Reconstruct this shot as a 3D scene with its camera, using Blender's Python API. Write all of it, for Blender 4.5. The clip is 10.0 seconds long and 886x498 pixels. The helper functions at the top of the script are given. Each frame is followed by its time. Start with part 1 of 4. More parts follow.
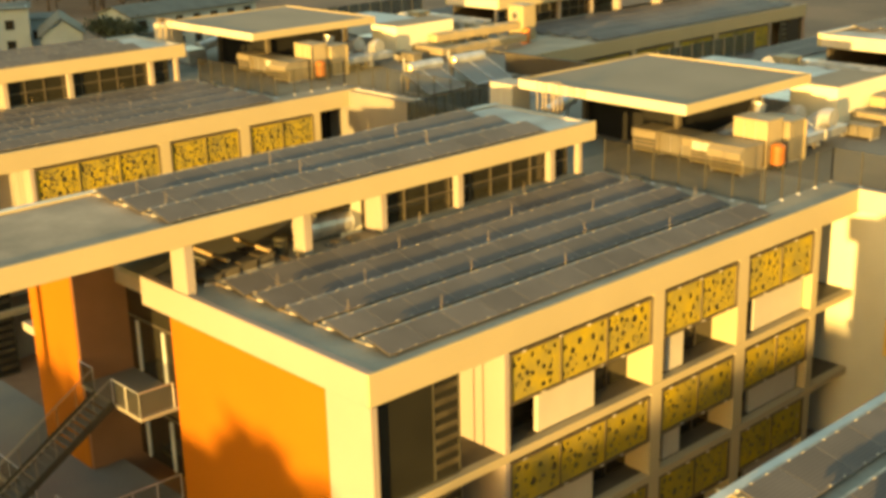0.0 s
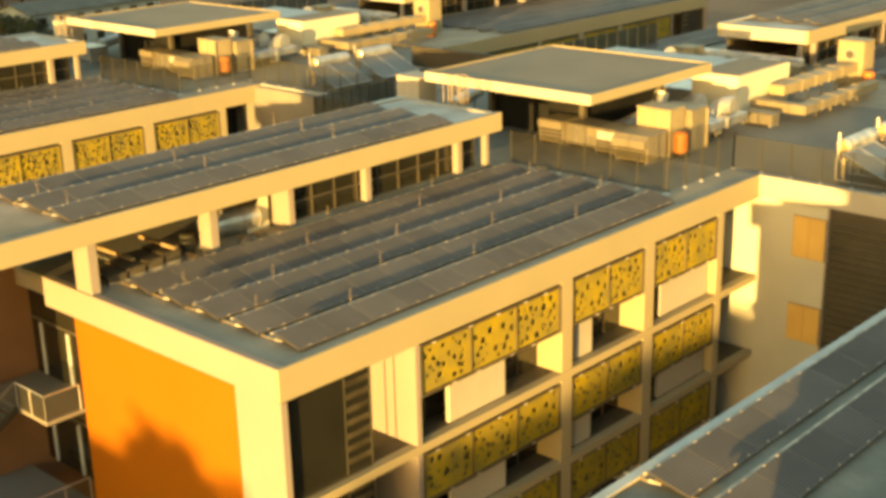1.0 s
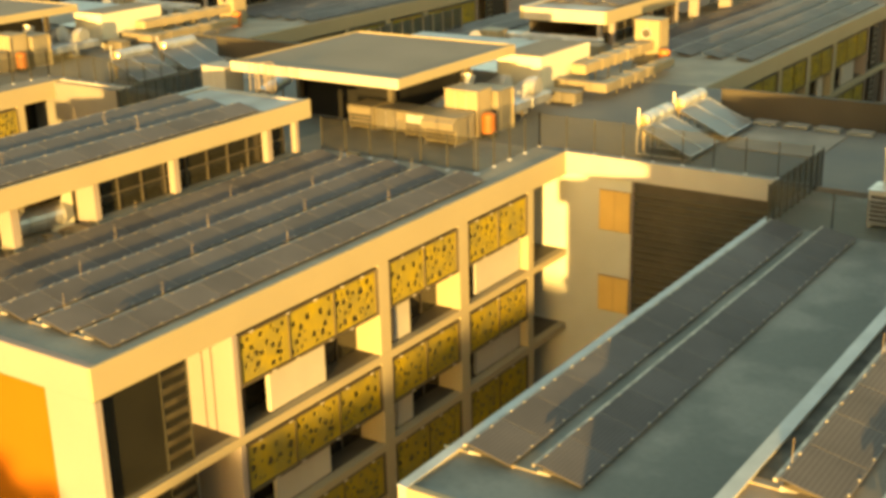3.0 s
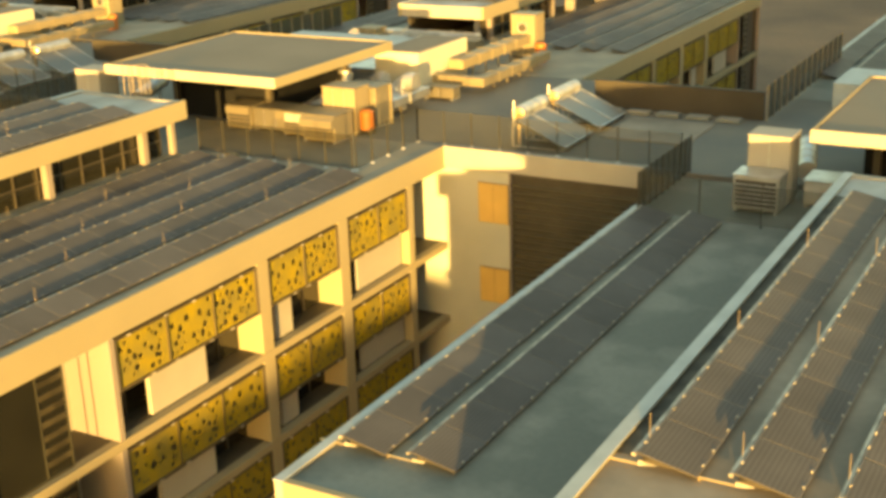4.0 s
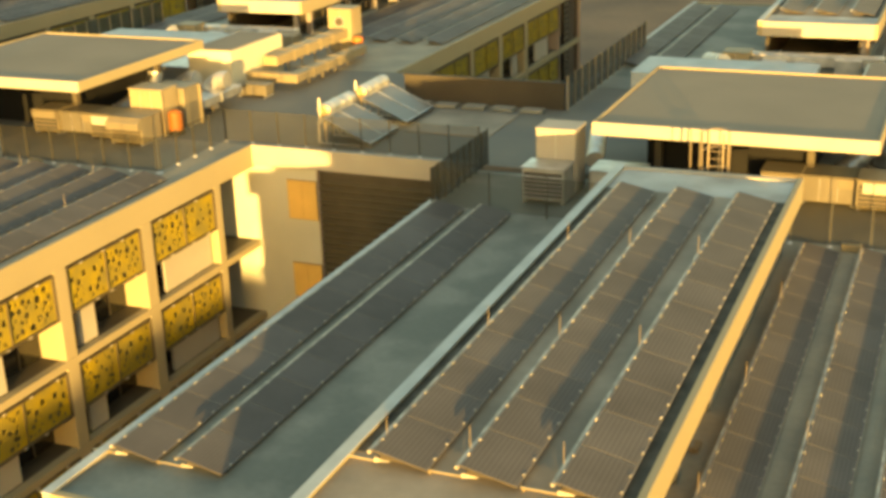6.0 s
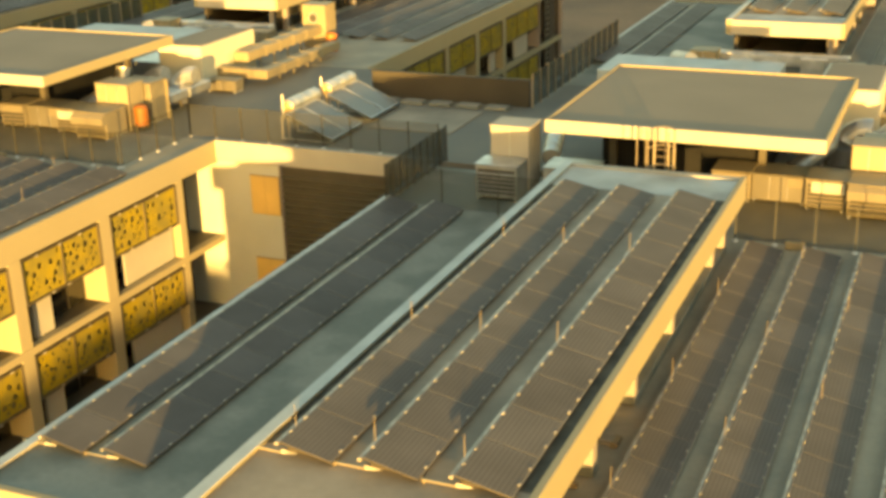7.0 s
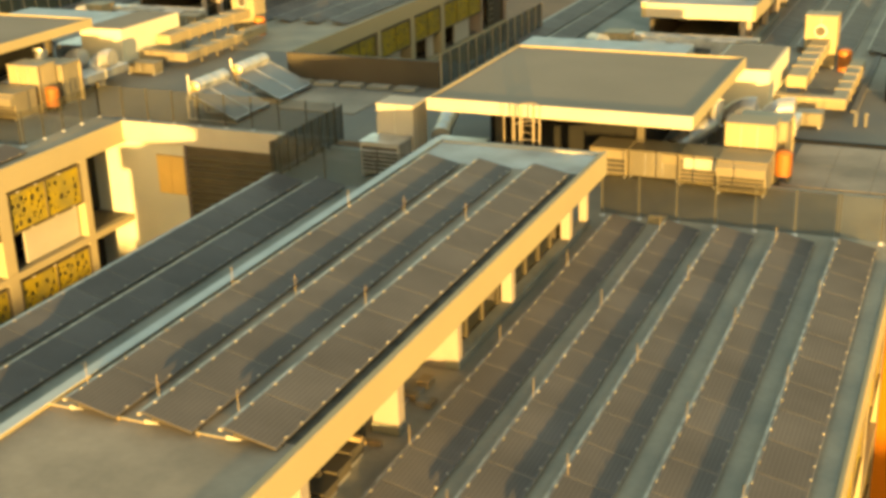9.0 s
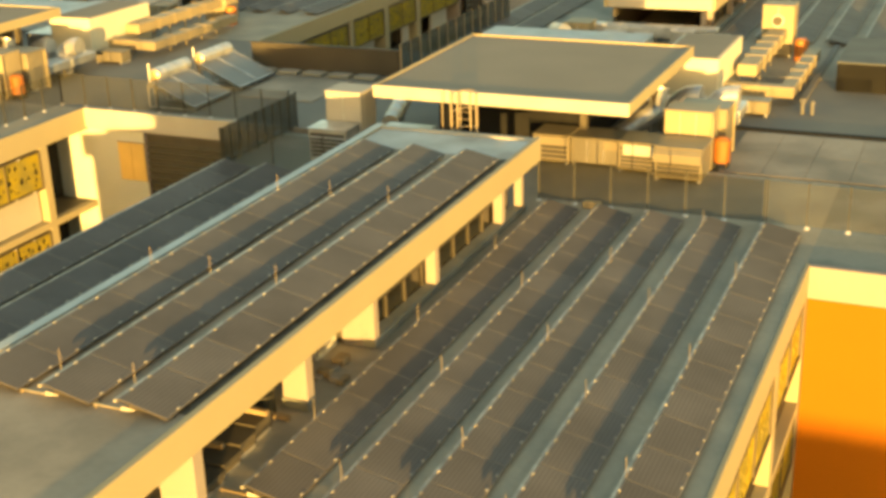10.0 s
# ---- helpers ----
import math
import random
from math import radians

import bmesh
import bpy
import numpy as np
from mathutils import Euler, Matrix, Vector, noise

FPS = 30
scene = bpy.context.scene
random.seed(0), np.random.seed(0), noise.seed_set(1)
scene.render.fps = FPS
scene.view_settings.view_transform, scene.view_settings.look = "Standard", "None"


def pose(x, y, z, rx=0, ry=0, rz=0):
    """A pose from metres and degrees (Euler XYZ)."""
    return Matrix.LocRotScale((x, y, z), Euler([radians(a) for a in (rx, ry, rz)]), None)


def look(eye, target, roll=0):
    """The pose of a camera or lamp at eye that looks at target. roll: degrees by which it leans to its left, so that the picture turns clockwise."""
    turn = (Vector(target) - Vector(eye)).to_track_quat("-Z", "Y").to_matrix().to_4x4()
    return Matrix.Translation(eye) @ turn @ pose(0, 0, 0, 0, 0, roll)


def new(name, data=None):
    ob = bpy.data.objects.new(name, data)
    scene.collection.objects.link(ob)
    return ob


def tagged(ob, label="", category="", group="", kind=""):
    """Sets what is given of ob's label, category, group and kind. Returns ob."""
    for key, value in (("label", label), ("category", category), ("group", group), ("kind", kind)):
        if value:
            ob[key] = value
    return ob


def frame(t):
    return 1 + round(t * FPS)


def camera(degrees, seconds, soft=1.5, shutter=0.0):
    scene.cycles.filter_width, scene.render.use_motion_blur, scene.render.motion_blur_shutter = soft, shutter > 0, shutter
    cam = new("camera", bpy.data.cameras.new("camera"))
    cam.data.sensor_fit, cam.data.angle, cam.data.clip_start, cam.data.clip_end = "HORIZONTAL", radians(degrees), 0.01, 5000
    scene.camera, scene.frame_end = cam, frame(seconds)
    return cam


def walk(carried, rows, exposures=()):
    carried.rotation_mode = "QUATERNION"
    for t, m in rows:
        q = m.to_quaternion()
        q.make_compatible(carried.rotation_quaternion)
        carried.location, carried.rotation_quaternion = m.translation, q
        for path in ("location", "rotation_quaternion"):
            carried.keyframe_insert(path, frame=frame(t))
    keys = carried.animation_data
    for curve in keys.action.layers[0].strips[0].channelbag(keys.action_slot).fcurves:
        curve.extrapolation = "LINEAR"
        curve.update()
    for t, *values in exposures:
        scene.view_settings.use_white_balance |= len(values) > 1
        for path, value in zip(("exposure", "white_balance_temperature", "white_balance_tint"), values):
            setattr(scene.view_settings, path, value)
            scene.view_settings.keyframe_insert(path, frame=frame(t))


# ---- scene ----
EXPO = [(0.0, 1.70, 6100, -8), (10.0, 1.70, 6100, -8)]
cam = camera(38.73, 10.0, soft=3.7)
walk(cam, [
    (0, look((28.35, -22.92, 28.88), (0.43, 2.91, 16.57), -1.40)),
    (0.5, look((28.40, -22.86, 28.82), (1.45, 3.96, 16.41), -1.35)),
    (1, look((28.49, -22.80, 28.76), (2.54, 4.94, 16.24), -1.41)),
    (1.5, look((28.58, -22.79, 28.70), (3.66, 5.85, 16.09), -1.39)),
    (2, look((28.58, -22.83, 28.67), (4.78, 6.68, 15.93), -1.50)),
    (3.5, look((29.10, -22.75, 28.49), (8.95, 9.27, 15.49), -1.63)),
    (4, look((29.65, -22.79, 28.52), (10.99, 10.09, 15.44), -1.89)),
    (4.5, look((30.31, -22.73, 28.72), (13.38, 11.01, 15.50), -1.89)),
    (5, look((30.98, -22.65, 28.99), (15.31, 11.62, 15.57), -2.13)),
    (5.5, look((31.75, -22.54, 29.25), (16.83, 11.98, 15.62), -2.20)),
    (7, look((34.76, -21.90, 29.45), (19.82, 12.52, 15.60), -1.69)),
    (7.5, look((35.82, -21.62, 29.32), (20.89, 12.79, 15.41), -1.66)),
    (8, look((37.02, -21.35, 29.19), (22.14, 13.05, 15.24), -1.59)),
    (8.5, look((38.31, -21.16, 29.11), (23.43, 13.22, 15.08), -1.66)),
    (9, look((39.75, -21.04, 29.05), (24.82, 13.28, 14.93), -1.77)),
    (9.5, look((41.22, -20.98, 29.01), (26.21, 13.25, 14.79), -1.84)),
    (10, look((42.63, -20.92, 29.03), (27.48, 13.21, 14.68), -1.81)),
], exposures=EXPO)

# ---- light ----
SUN_AZ, SUN_EL = radians(22.3), radians(2.6)
to_sun = Vector((math.sin(SUN_AZ) * math.cos(SUN_EL), -math.cos(SUN_AZ) * math.cos(SUN_EL), math.sin(SUN_EL)))
world = bpy.data.worlds.new("world")
scene.world = world
world.use_nodes = True
wn = world.node_tree.nodes
sky = wn.new("ShaderNodeTexSky")
sky.sky_type = "NISHITA"
sky.sun_disc = False
sky.sun_elevation = SUN_EL
sky.sun_rotation = math.pi - SUN_AZ
sky.air_density, sky.dust_density, sky.ozone_density = 1.0, 2.6, 0.1
wn["Background"].inputs["Strength"].default_value = 0.255
world.node_tree.links.new(sky.outputs["Color"], wn["Background"].inputs["Color"])
lamp = bpy.data.lights.new("sun", "SUN")
lamp.energy, lamp.angle, lamp.color = 7.5, radians(0.6), (1.0, 0.51, 0.135)
sun = new("sun", lamp)
sun.matrix_world = look(tuple(to_sun * 100), (0, 0, 0))


# ---- materials ----
def material(name, color, rough=0.7, metal=0.0, vary=0.12, scale=0.6, fine=14.0, bump=0.15, dirt=None, spread=0.35, alpha=1.0, spec=0.4, island=0.0, stripe=0.0):
    """A surface with broad stains, fine grain and slight relief, in world metres."""
    m = bpy.data.materials.new(name)
    m.use_nodes = True
    n, l = m.node_tree.nodes, m.node_tree.links
    b = n["Principled BSDF"]
    geo = n.new("ShaderNodeNewGeometry")
    big, small = n.new("ShaderNodeTexNoise"), n.new("ShaderNodeTexNoise")
    for tex, sc, det in ((big, scale, 5), (small, fine, 3)):
        tex.inputs["Scale"].default_value, tex.inputs["Detail"].default_value = sc, det
        l.new(geo.outputs["Position"], tex.inputs["Vector"])
    ramp = n.new("ShaderNodeMapRange")
    ramp.inputs["From Min"].default_value, ramp.inputs["From Max"].default_value = 0.5 - spread / 2, 0.5 + spread / 2
    l.new(big.outputs["Fac"], ramp.inputs["Value"])
    mix = n.new("ShaderNodeMix")
    mix.data_type = "RGBA"
    dark = dirt or tuple(c * (1 - 2.2 * vary) for c in color)
    mix.inputs["A"].default_value, mix.inputs["B"].default_value = (*dark, 1), (*color, 1)
    l.new(ramp.outputs["Result"], mix.inputs["Factor"])
    grain = n.new("ShaderNodeMapRange")
    grain.inputs["To Min"].default_value, grain.inputs["To Max"].default_value = 1 - vary, 1 + vary
    l.new(small.outputs["Fac"], grain.inputs["Value"])
    info = n.new("ShaderNodeObjectInfo")
    rnd = n.new("ShaderNodeMapRange")
    rnd.inputs["To Min"].default_value, rnd.inputs["To Max"].default_value = 1 - island, 1 + island
    l.new(info.outputs["Random"], rnd.inputs["Value"])
    tint = n.new("ShaderNodeVectorMath")
    tint.operation = "SCALE"
    l.new(mix.outputs["Result"], tint.inputs[0])
    both = n.new("ShaderNodeMath")
    both.operation = "MULTIPLY"
    l.new(grain.outputs["Result"], both.inputs[0])
    l.new(rnd.outputs["Result"], both.inputs[1])
    strength = both.outputs["Value"]
    if stripe:
        # thin parallel lines across the sheet
        tc, sep = n.new("ShaderNodeTexCoord"), n.new("ShaderNodeSeparateXYZ")
        l.new(tc.outputs["Object"], sep.inputs["Vector"])
        for op, val in (("MULTIPLY", 2 * math.pi / stripe), ("SINE", 0.0), ("MULTIPLY", 0.13), ("ADD", 1.0)):
            q = n.new("ShaderNodeMath")
            q.operation = op
            l.new(sep.outputs["X"] if op == "MULTIPLY" and val > 1 else last, q.inputs[0])
            q.inputs[1].default_value = val
            last = q.outputs["Value"]
        q = n.new("ShaderNodeMath")
        q.operation = "MULTIPLY"
        l.new(last, q.inputs[0])
        l.new(strength, q.inputs[1])
        strength = q.outputs["Value"]
    l.new(strength, tint.inputs["Scale"])
    l.new(tint.outputs["Vector"], b.inputs["Base Color"])
    b.inputs["Roughness"].default_value, b.inputs["Metallic"].default_value = rough, metal
    b.inputs["Specular IOR Level"].default_value = spec
    b.inputs["Alpha"].default_value = alpha
    bp = n.new("ShaderNodeBump")
    bp.inputs["Strength"].default_value, bp.inputs["Distance"].default_value = bump, 0.02
    l.new(small.outputs["Fac"], bp.inputs["Height"])
    l.new(bp.outputs["Normal"], b.inputs["Normal"])
    return m


CREAM = material("cream_render", (0.226, 0.204, 0.184), 0.8, vary=0.05, scale=0.25, spread=0.6)
FASCIA = material("fascia_paint", (0.284, 0.253, 0.156), 0.75, vary=0.05, scale=0.3, spread=0.6)
WHITE = material("white_paint", (0.335, 0.325, 0.28), 0.7, vary=0.05)
ORANGE = material("orange_render", (0.248, 0.088, 0.003), 0.8, vary=0.06, scale=0.2, spread=0.7, spec=0.08)
ROOF = material("roof_membrane", (0.205, 0.21, 0.183), 0.75, vary=0.14, scale=0.30, fine=6.0, dirt=(0.135, 0.145, 0.127), spread=0.12)
ROOFA = material("classroom_roof_membrane", (0.30, 0.272, 0.205), 0.75, vary=0.14, scale=0.4, fine=6.0, dirt=(0.215, 0.205, 0.165), spread=0.3)
DECK = material("roof_screed", (0.315, 0.275, 0.215), 0.85, vary=0.12, scale=0.3, fine=5.0, dirt=(0.19, 0.17, 0.135), spread=0.25)
PAVROOF = material("canopy_membrane", (0.215, 0.19, 0.145), 0.8, vary=0.08, scale=0.15)
GRAVEL = material("spine_roofing", (0.18, 0.168, 0.137), 0.85, vary=0.15, scale=0.25, dirt=(0.13, 0.13, 0.12))
MODULE = material("solar_glass", (0.104, 0.1015, 0.101), 0.45, vary=0.10, scale=0.5, bump=0.02, spec=0.03, island=0.10, stripe=0.109)
ALU = material("aluminium", (0.50, 0.50, 0.48), 0.4, metal=0.6, vary=0.08)
RIM = material("edge_trim_metal", (0.46, 0.44, 0.37), 0.5, metal=0.1, vary=0.25, scale=2.5, fine=20)
ALUDULL = material("module_frame", (0.175, 0.163, 0.142), 0.5, metal=0.0, vary=0.08)
GALV = material("galvanised_sheet", (0.55, 0.56, 0.55), 0.42, metal=0.75, vary=0.14, scale=1.5)
DUCT = material("duct_cladding", (0.22, 0.20, 0.14), 0.5, metal=0.25, vary=0.10, scale=0.8)
CASING = material("unit_casing", (0.25, 0.215, 0.13), 0.55, vary=0.06, scale=0.8)
BRASSY = material("brass_cap", (0.75, 0.60, 0.32), 0.35, metal=0.8, vary=0.1)
PUREWHITE = material("lift_white_paint", (0.52, 0.51, 0.40), 0.7, vary=0.04)
PALEWALL = material("pale_grey_render", (0.45, 0.46, 0.385), 0.85, vary=0.05, scale=0.4)
LADDER = material("ladder_steel", (0.26, 0.22, 0.15), 0.5, metal=0.2, vary=0.1)
LOUVREDARK = material("dark_louvre_and_shade", (0.012, 0.0125, 0.012), 0.7, vary=0.15, spec=0.1)
EDGE = material("frame_edge_and_shade", (0.05, 0.045, 0.035), 0.6, vary=0.1)
RUST = material("orange_drum_paint", (0.42, 0.15, 0.025), 0.5, vary=0.12, scale=1.5)
# dark brown, also used to paint shade in recesses and under the canopy
DARK = material("dark_brown_and_shade", (0.07, 0.062, 0.043), 0.7, vary=0.2)
FRAME = material("screen_frame", (0.07, 0.058, 0.034), 0.6, vary=0.12)
SCREEN = material("perforated_yellow", (0.275, 0.218, 0.010), 0.6, vary=0.14, scale=0.9, dirt=(0.17, 0.150, 0.035), spec=0.15)
BACKING = material("screen_backing", (0.10, 0.095, 0.06), 0.7, vary=0.2, scale=1.2)
GLASS = material("window_glass", (0.017, 0.017, 0.012), 0.12, vary=0.1, bump=0.0, spec=0.6)
MULLION = material("mullion", (0.06, 0.054, 0.04), 0.5)
FENCEPANE = material("fence_mesh", (0.045, 0.043, 0.018), 0.7, vary=0.15, alpha=0.20)
FENCEOLIVE = material("olive_fence_mesh", (0.020, 0.018, 0.007), 0.8, vary=0.25, scale=1.5, alpha=0.30, spec=0.1)
FENCEDARK = material("dark_fence_slats", (0.05, 0.062, 0.058), 0.6, vary=0.15, alpha=0.62)
SUNPATCH = material("ochre_sun_patch", (0.62, 0.42, 0.11), 0.7, vary=0.08)
POST = material("fence_post", (0.04, 0.04, 0.03), 0.6, spec=0.2)
SLATPALE = material("louvre_glass", (0.075, 0.066, 0.04), 0.4, vary=0.3, scale=1.2)
SLAT = material("louvre_slat", (0.09, 0.08, 0.045), 0.55, vary=0.12)
SLOTSHADE = material("slot_shade", (0.085, 0.080, 0.062), 0.8, vary=0.3, scale=1.5)
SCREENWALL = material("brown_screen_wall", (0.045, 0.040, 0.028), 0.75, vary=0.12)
PAVING = material("paving", (0.27, 0.25, 0.21), 0.85, vary=0.15, scale=0.5)
EARTH = material("dry_ground", (0.23, 0.15, 0.09), 0.95, vary=0.2, scale=0.05, fine=1.5, dirt=(0.13, 0.09, 0.06))
TILE = material("dark_roof_sheet", (0.10, 0.11, 0.10), 0.7, vary=0.15)
BEARER = material("dusty_timber", (0.26, 0.20, 0.11), 0.85, vary=0.18, scale=2.0)
BARK = material("bark", (0.08, 0.06, 0.04), 0.9)
LEAF = material("leaves", (0.028, 0.040, 0.022), 0.7, vary=0.2, scale=1.0, dirt=(0.03, 0.04, 0.015))
COPING = material("pale_coping", (0.42, 0.46, 0.46), 0.55, vary=0.10, scale=0.8)
MEMBRANE = material("pale_membrane", (0.44, 0.46, 0.45), 0.7, vary=0.12, scale=0.5, dirt=(0.27, 0.27, 0.25))
COLLECTOR = material("collector_glass", (0.105, 0.10, 0.085), 0.3, vary=0.06, bump=0.01, spec=0.6)
SHADEDORANGE = material("shaded_orange_render", (0.20, 0.105, 0.05), 0.8, vary=0.08)
HOUSEWALL = material("house_render", (0.25, 0.31, 0.34), 0.85, vary=0.06, scale=0.4)
SKYLIGHT = material("skylight_fabric", (0.27, 0.26, 0.22), 0.6, vary=0.06)


# ---- building helpers ----
class Place:
    """Where a unit stands: k steps along the row of wings, front or mirrored behind the spine."""
    DX, DY = 37.98, -0.82

    def __init__(self, k=0, rear=False, turn=77.7):
        self.k, self.rear, self.turn = k, rear, turn

    def x(self, x):
        return x + self.k * self.DX

    def y(self, y):
        return (self.turn - y if self.rear else y) + self.k * self.DY

    def box(self, bm, x0, x1, y0, y1, z0, z1):
        ya, yb = sorted((self.y(y0), self.y(y1)))
        return box(bm, self.x(x0), self.x(x1), ya, yb, z0, z1)


def box(bm, x0, x1, y0, y1, z0, z1):
    v = [bm.verts.new(p) for p in ((x0, y0, z0), (x1, y0, z0), (x1, y1, z0), (x0, y1, z0), (x0, y0, z1), (x1, y0, z1), (x1, y1, z1), (x0, y1, z1))]
    for f in ((3, 2, 1, 0), (4, 5, 6, 7), (0, 1, 5, 4), (1, 2, 6, 5), (2, 3, 7, 6), (3, 0, 4, 7)):
        bm.faces.new([v[i] for i in f])
    return v


def bevelled(bm, width=0.02):
    bmesh.ops.bevel(bm, geom=bm.edges[:], offset=width, segments=1, affect="EDGES")
    return bm


def mesh_of(name, bm, mat):
    me = bpy.data.meshes.new(name)
    bm.to_mesh(me)
    bm.free()
    me.materials.append(mat)
    return me


def part(name, bm, mat, parent=None, label=""):
    ob = new(name, mesh_of(name, bm, mat))
    if parent:
        ob.parent = parent
        ob.matrix_parent_inverse = parent.matrix_world.inverted()
    return tagged(ob, label)


def piece(name, me, parent, m):
    """An object on a shared mesh, under its thing."""
    ob = new(name, me)
    ob.parent = parent
    ob.matrix_basis = parent.matrix_world.inverted() @ m
    return ob


def thing(name, at, label, category, group="", kind=""):
    ob = new(name)
    ob.empty_display_size = 0.3
    ob.matrix_world = Matrix.Translation(at)
    return tagged(ob, label, category, group, kind)


def boxpart(name, dims, mat, parent, label="", bev=0.0, pl=None):
    bm = bmesh.new()
    (pl.box if pl else (lambda b, *d: box(b, *d)))(bm, *dims)
    if bev:
        bevelled(bm, bev)
    return part(name, bm, mat, parent, label)


def tube(bm, a, b, r, n=10, r2=None):
    a, b = Vector(a), Vector(b)
    turn = (b - a).to_track_quat("Z", "Y").to_matrix().to_4x4()
    m = Matrix.Translation((a + b) / 2) @ turn
    bmesh.ops.create_cone(bm, cap_ends=True, segments=n, radius1=r, radius2=r if r2 is None else r2, depth=(b - a).length, matrix=m)


# ---- heights ----
ROOF_Z, FLOOR2, FLOOR1 = 13.0, 7.95, 3.96
FASC = 11.85
B_TOP, B_BOT = 15.85, 14.95
P_TOP, P_BOT = 16.27, 15.74
DECK_Z = 12.90

# ---- ground ----
bm = bmesh.new()
box(bm, -900, 900, -500, 1300, -0.6, 0.0)
tagged(part("ground", bm, EARTH), "dry brown open ground round the campus", "ground", kind="structure")


# ---- solar rows ----
def module_mesh(width, length):
    bm = bmesh.new()
    box(bm, 0, width, 0, length, 0, 0.036)
    box(bm, 0.028, width - 0.028, 0.022, length - 0.022, 0.01, 0.041)
    me = mesh_of("solar_panel", bm, ALUDULL)
    me.materials.append(MODULE)
    me.materials.append(EDGE)
    for f in me.polygons:
        if f.index >= 6:
            f.material_index = 1
        elif abs(f.normal.z) < 0.5:
            f.material_index = 2
    return me


PITCH = 1.70
TILT = 12.0
WIDTH = 1.31
LOW = 0.09
MOD = module_mesh(WIDTH, PITCH - 0.02)
bm = bmesh.new()
box(bm, -0.022, 0.022, -0.04, 0.04, 0, 0.026)
CLIP = mesh_of("clamp", bm, RIM)


def solar_row(pl, x0, y0, count, z, group, label="row of dusty dark solar panels on low aluminium frames"):
    """Panels high at their x0 edge and low at the other, on rails across the row."""
    base = thing("solar_row", (pl.x(x0), pl.y(y0), z), label, "solar panels", group)
    t = radians(TILT)
    w, high = WIDTH * math.cos(t), LOW + WIDTH * math.sin(t)
    for i in range(count):
        ya = min(pl.y(y0 + i * PITCH), pl.y(y0 + (i + 1) * PITCH))
        piece("solar_panel", MOD, base, pose(pl.x(x0), ya + 0.01, z + high, 0, TILT, 0))
        for u in (0.3, 0.7) if not pl.rear else ():
            for side in (0.03, WIDTH - 0.03):
                piece("clamp", CLIP, base, pose(pl.x(x0) + side * math.cos(t), ya + u * PITCH, z + high - side * math.sin(t) + 0.04, 0, TILT, 0))
    bm = bmesh.new()
    pl.box(bm, x0 - 0.09, x0 - 0.012, y0 - 0.02, y0 + count * PITCH + 0.02, z + high - 0.05, z + high + 0.02)
    part("edge_trim", bm, RIM, base, "pale metal edge trim")
    for i in range(count):
        for u in (0.3, 0.7) if not pl.rear else (0.5,):
            yy = y0 + (i + u) * PITCH
            bm = bmesh.new()
            pl.box(bm, x0 + 0.05, x0 + 0.10, yy - 0.025, yy + 0.025, z, z + high - 0.03)
            pl.box(bm, x0 + w - 0.27, x0 + w - 0.22, yy - 0.02, yy + 0.02, z, z + LOW - 0.005)
            pl.box(bm, x0 + 0.05, x0 + w - 0.22, yy - 0.025, yy + 0.025, z, z + 0.03)
            part("support", bm, ALUDULL, base)
    # lit wedge plate under the high corner of the first panel and the rail on to the next row
    bm = bmesh.new()
    v = pl.box(bm, x0 + 0.03, x0 + 0.40, y0 + 0.05, y0 + 0.07, z + 0.08, z + 0.20)
    for q in v:
        if q.co.x > pl.x(x0 + 0.3):
            q.co.z = z + 0.14 + (0.02 if q.co.z > z + 0.1 else 0.0)
    part("wedge_plate", bm, RIM, base)
    # rail in brass yellow, painting the low sun it catches
    bm = bmesh.new()
    pl.box(bm, x0 - 0.78, x0 + 0.04, y0 + 0.10, y0 + 0.135, z + 0.055, z + 0.095)
    pl.box(bm, x0 - 0.74, x0 - 0.70, y0 + 0.104, y0 + 0.131, z, z + 0.054)
    part("cross_rail", bm, BRASSY, base, "cross rail coloured yellow to look sunlit")
    # dark sheet set in place of the shade under the first panel
    bm = bmesh.new()
    v = pl.box(bm, x0 + 0.02, x0 + w - 0.02, y0 + 0.34, y0 + 0.36, z, z + high - 0.03)
    for q in v:
        if q.co.z > z + 0.1 and q.co.x > pl.x(x0 + 0.5):
            q.co.z = z + LOW - 0.015
    part("end_plate", bm, EDGE, base, "dark sheet painting the shade under the first panel")
    return base


def air_rods(pl, x0, ys, z):
    for yy in ys:
        bm = bmesh.new()
        tube(bm, (pl.x(x0), pl.y(yy), z), (pl.x(x0), pl.y(yy), z + 0.95), 0.011, 6, 0.006)
        box(bm, pl.x(x0) - 0.04, pl.x(x0) + 0.04, pl.y(yy) - 0.04, pl.y(yy) + 0.04, z, z + 0.04)
        tagged(part("lightning_rod", bm, LADDER), "thin metal lightning rod on a small foot", "rod", "lightning rods")


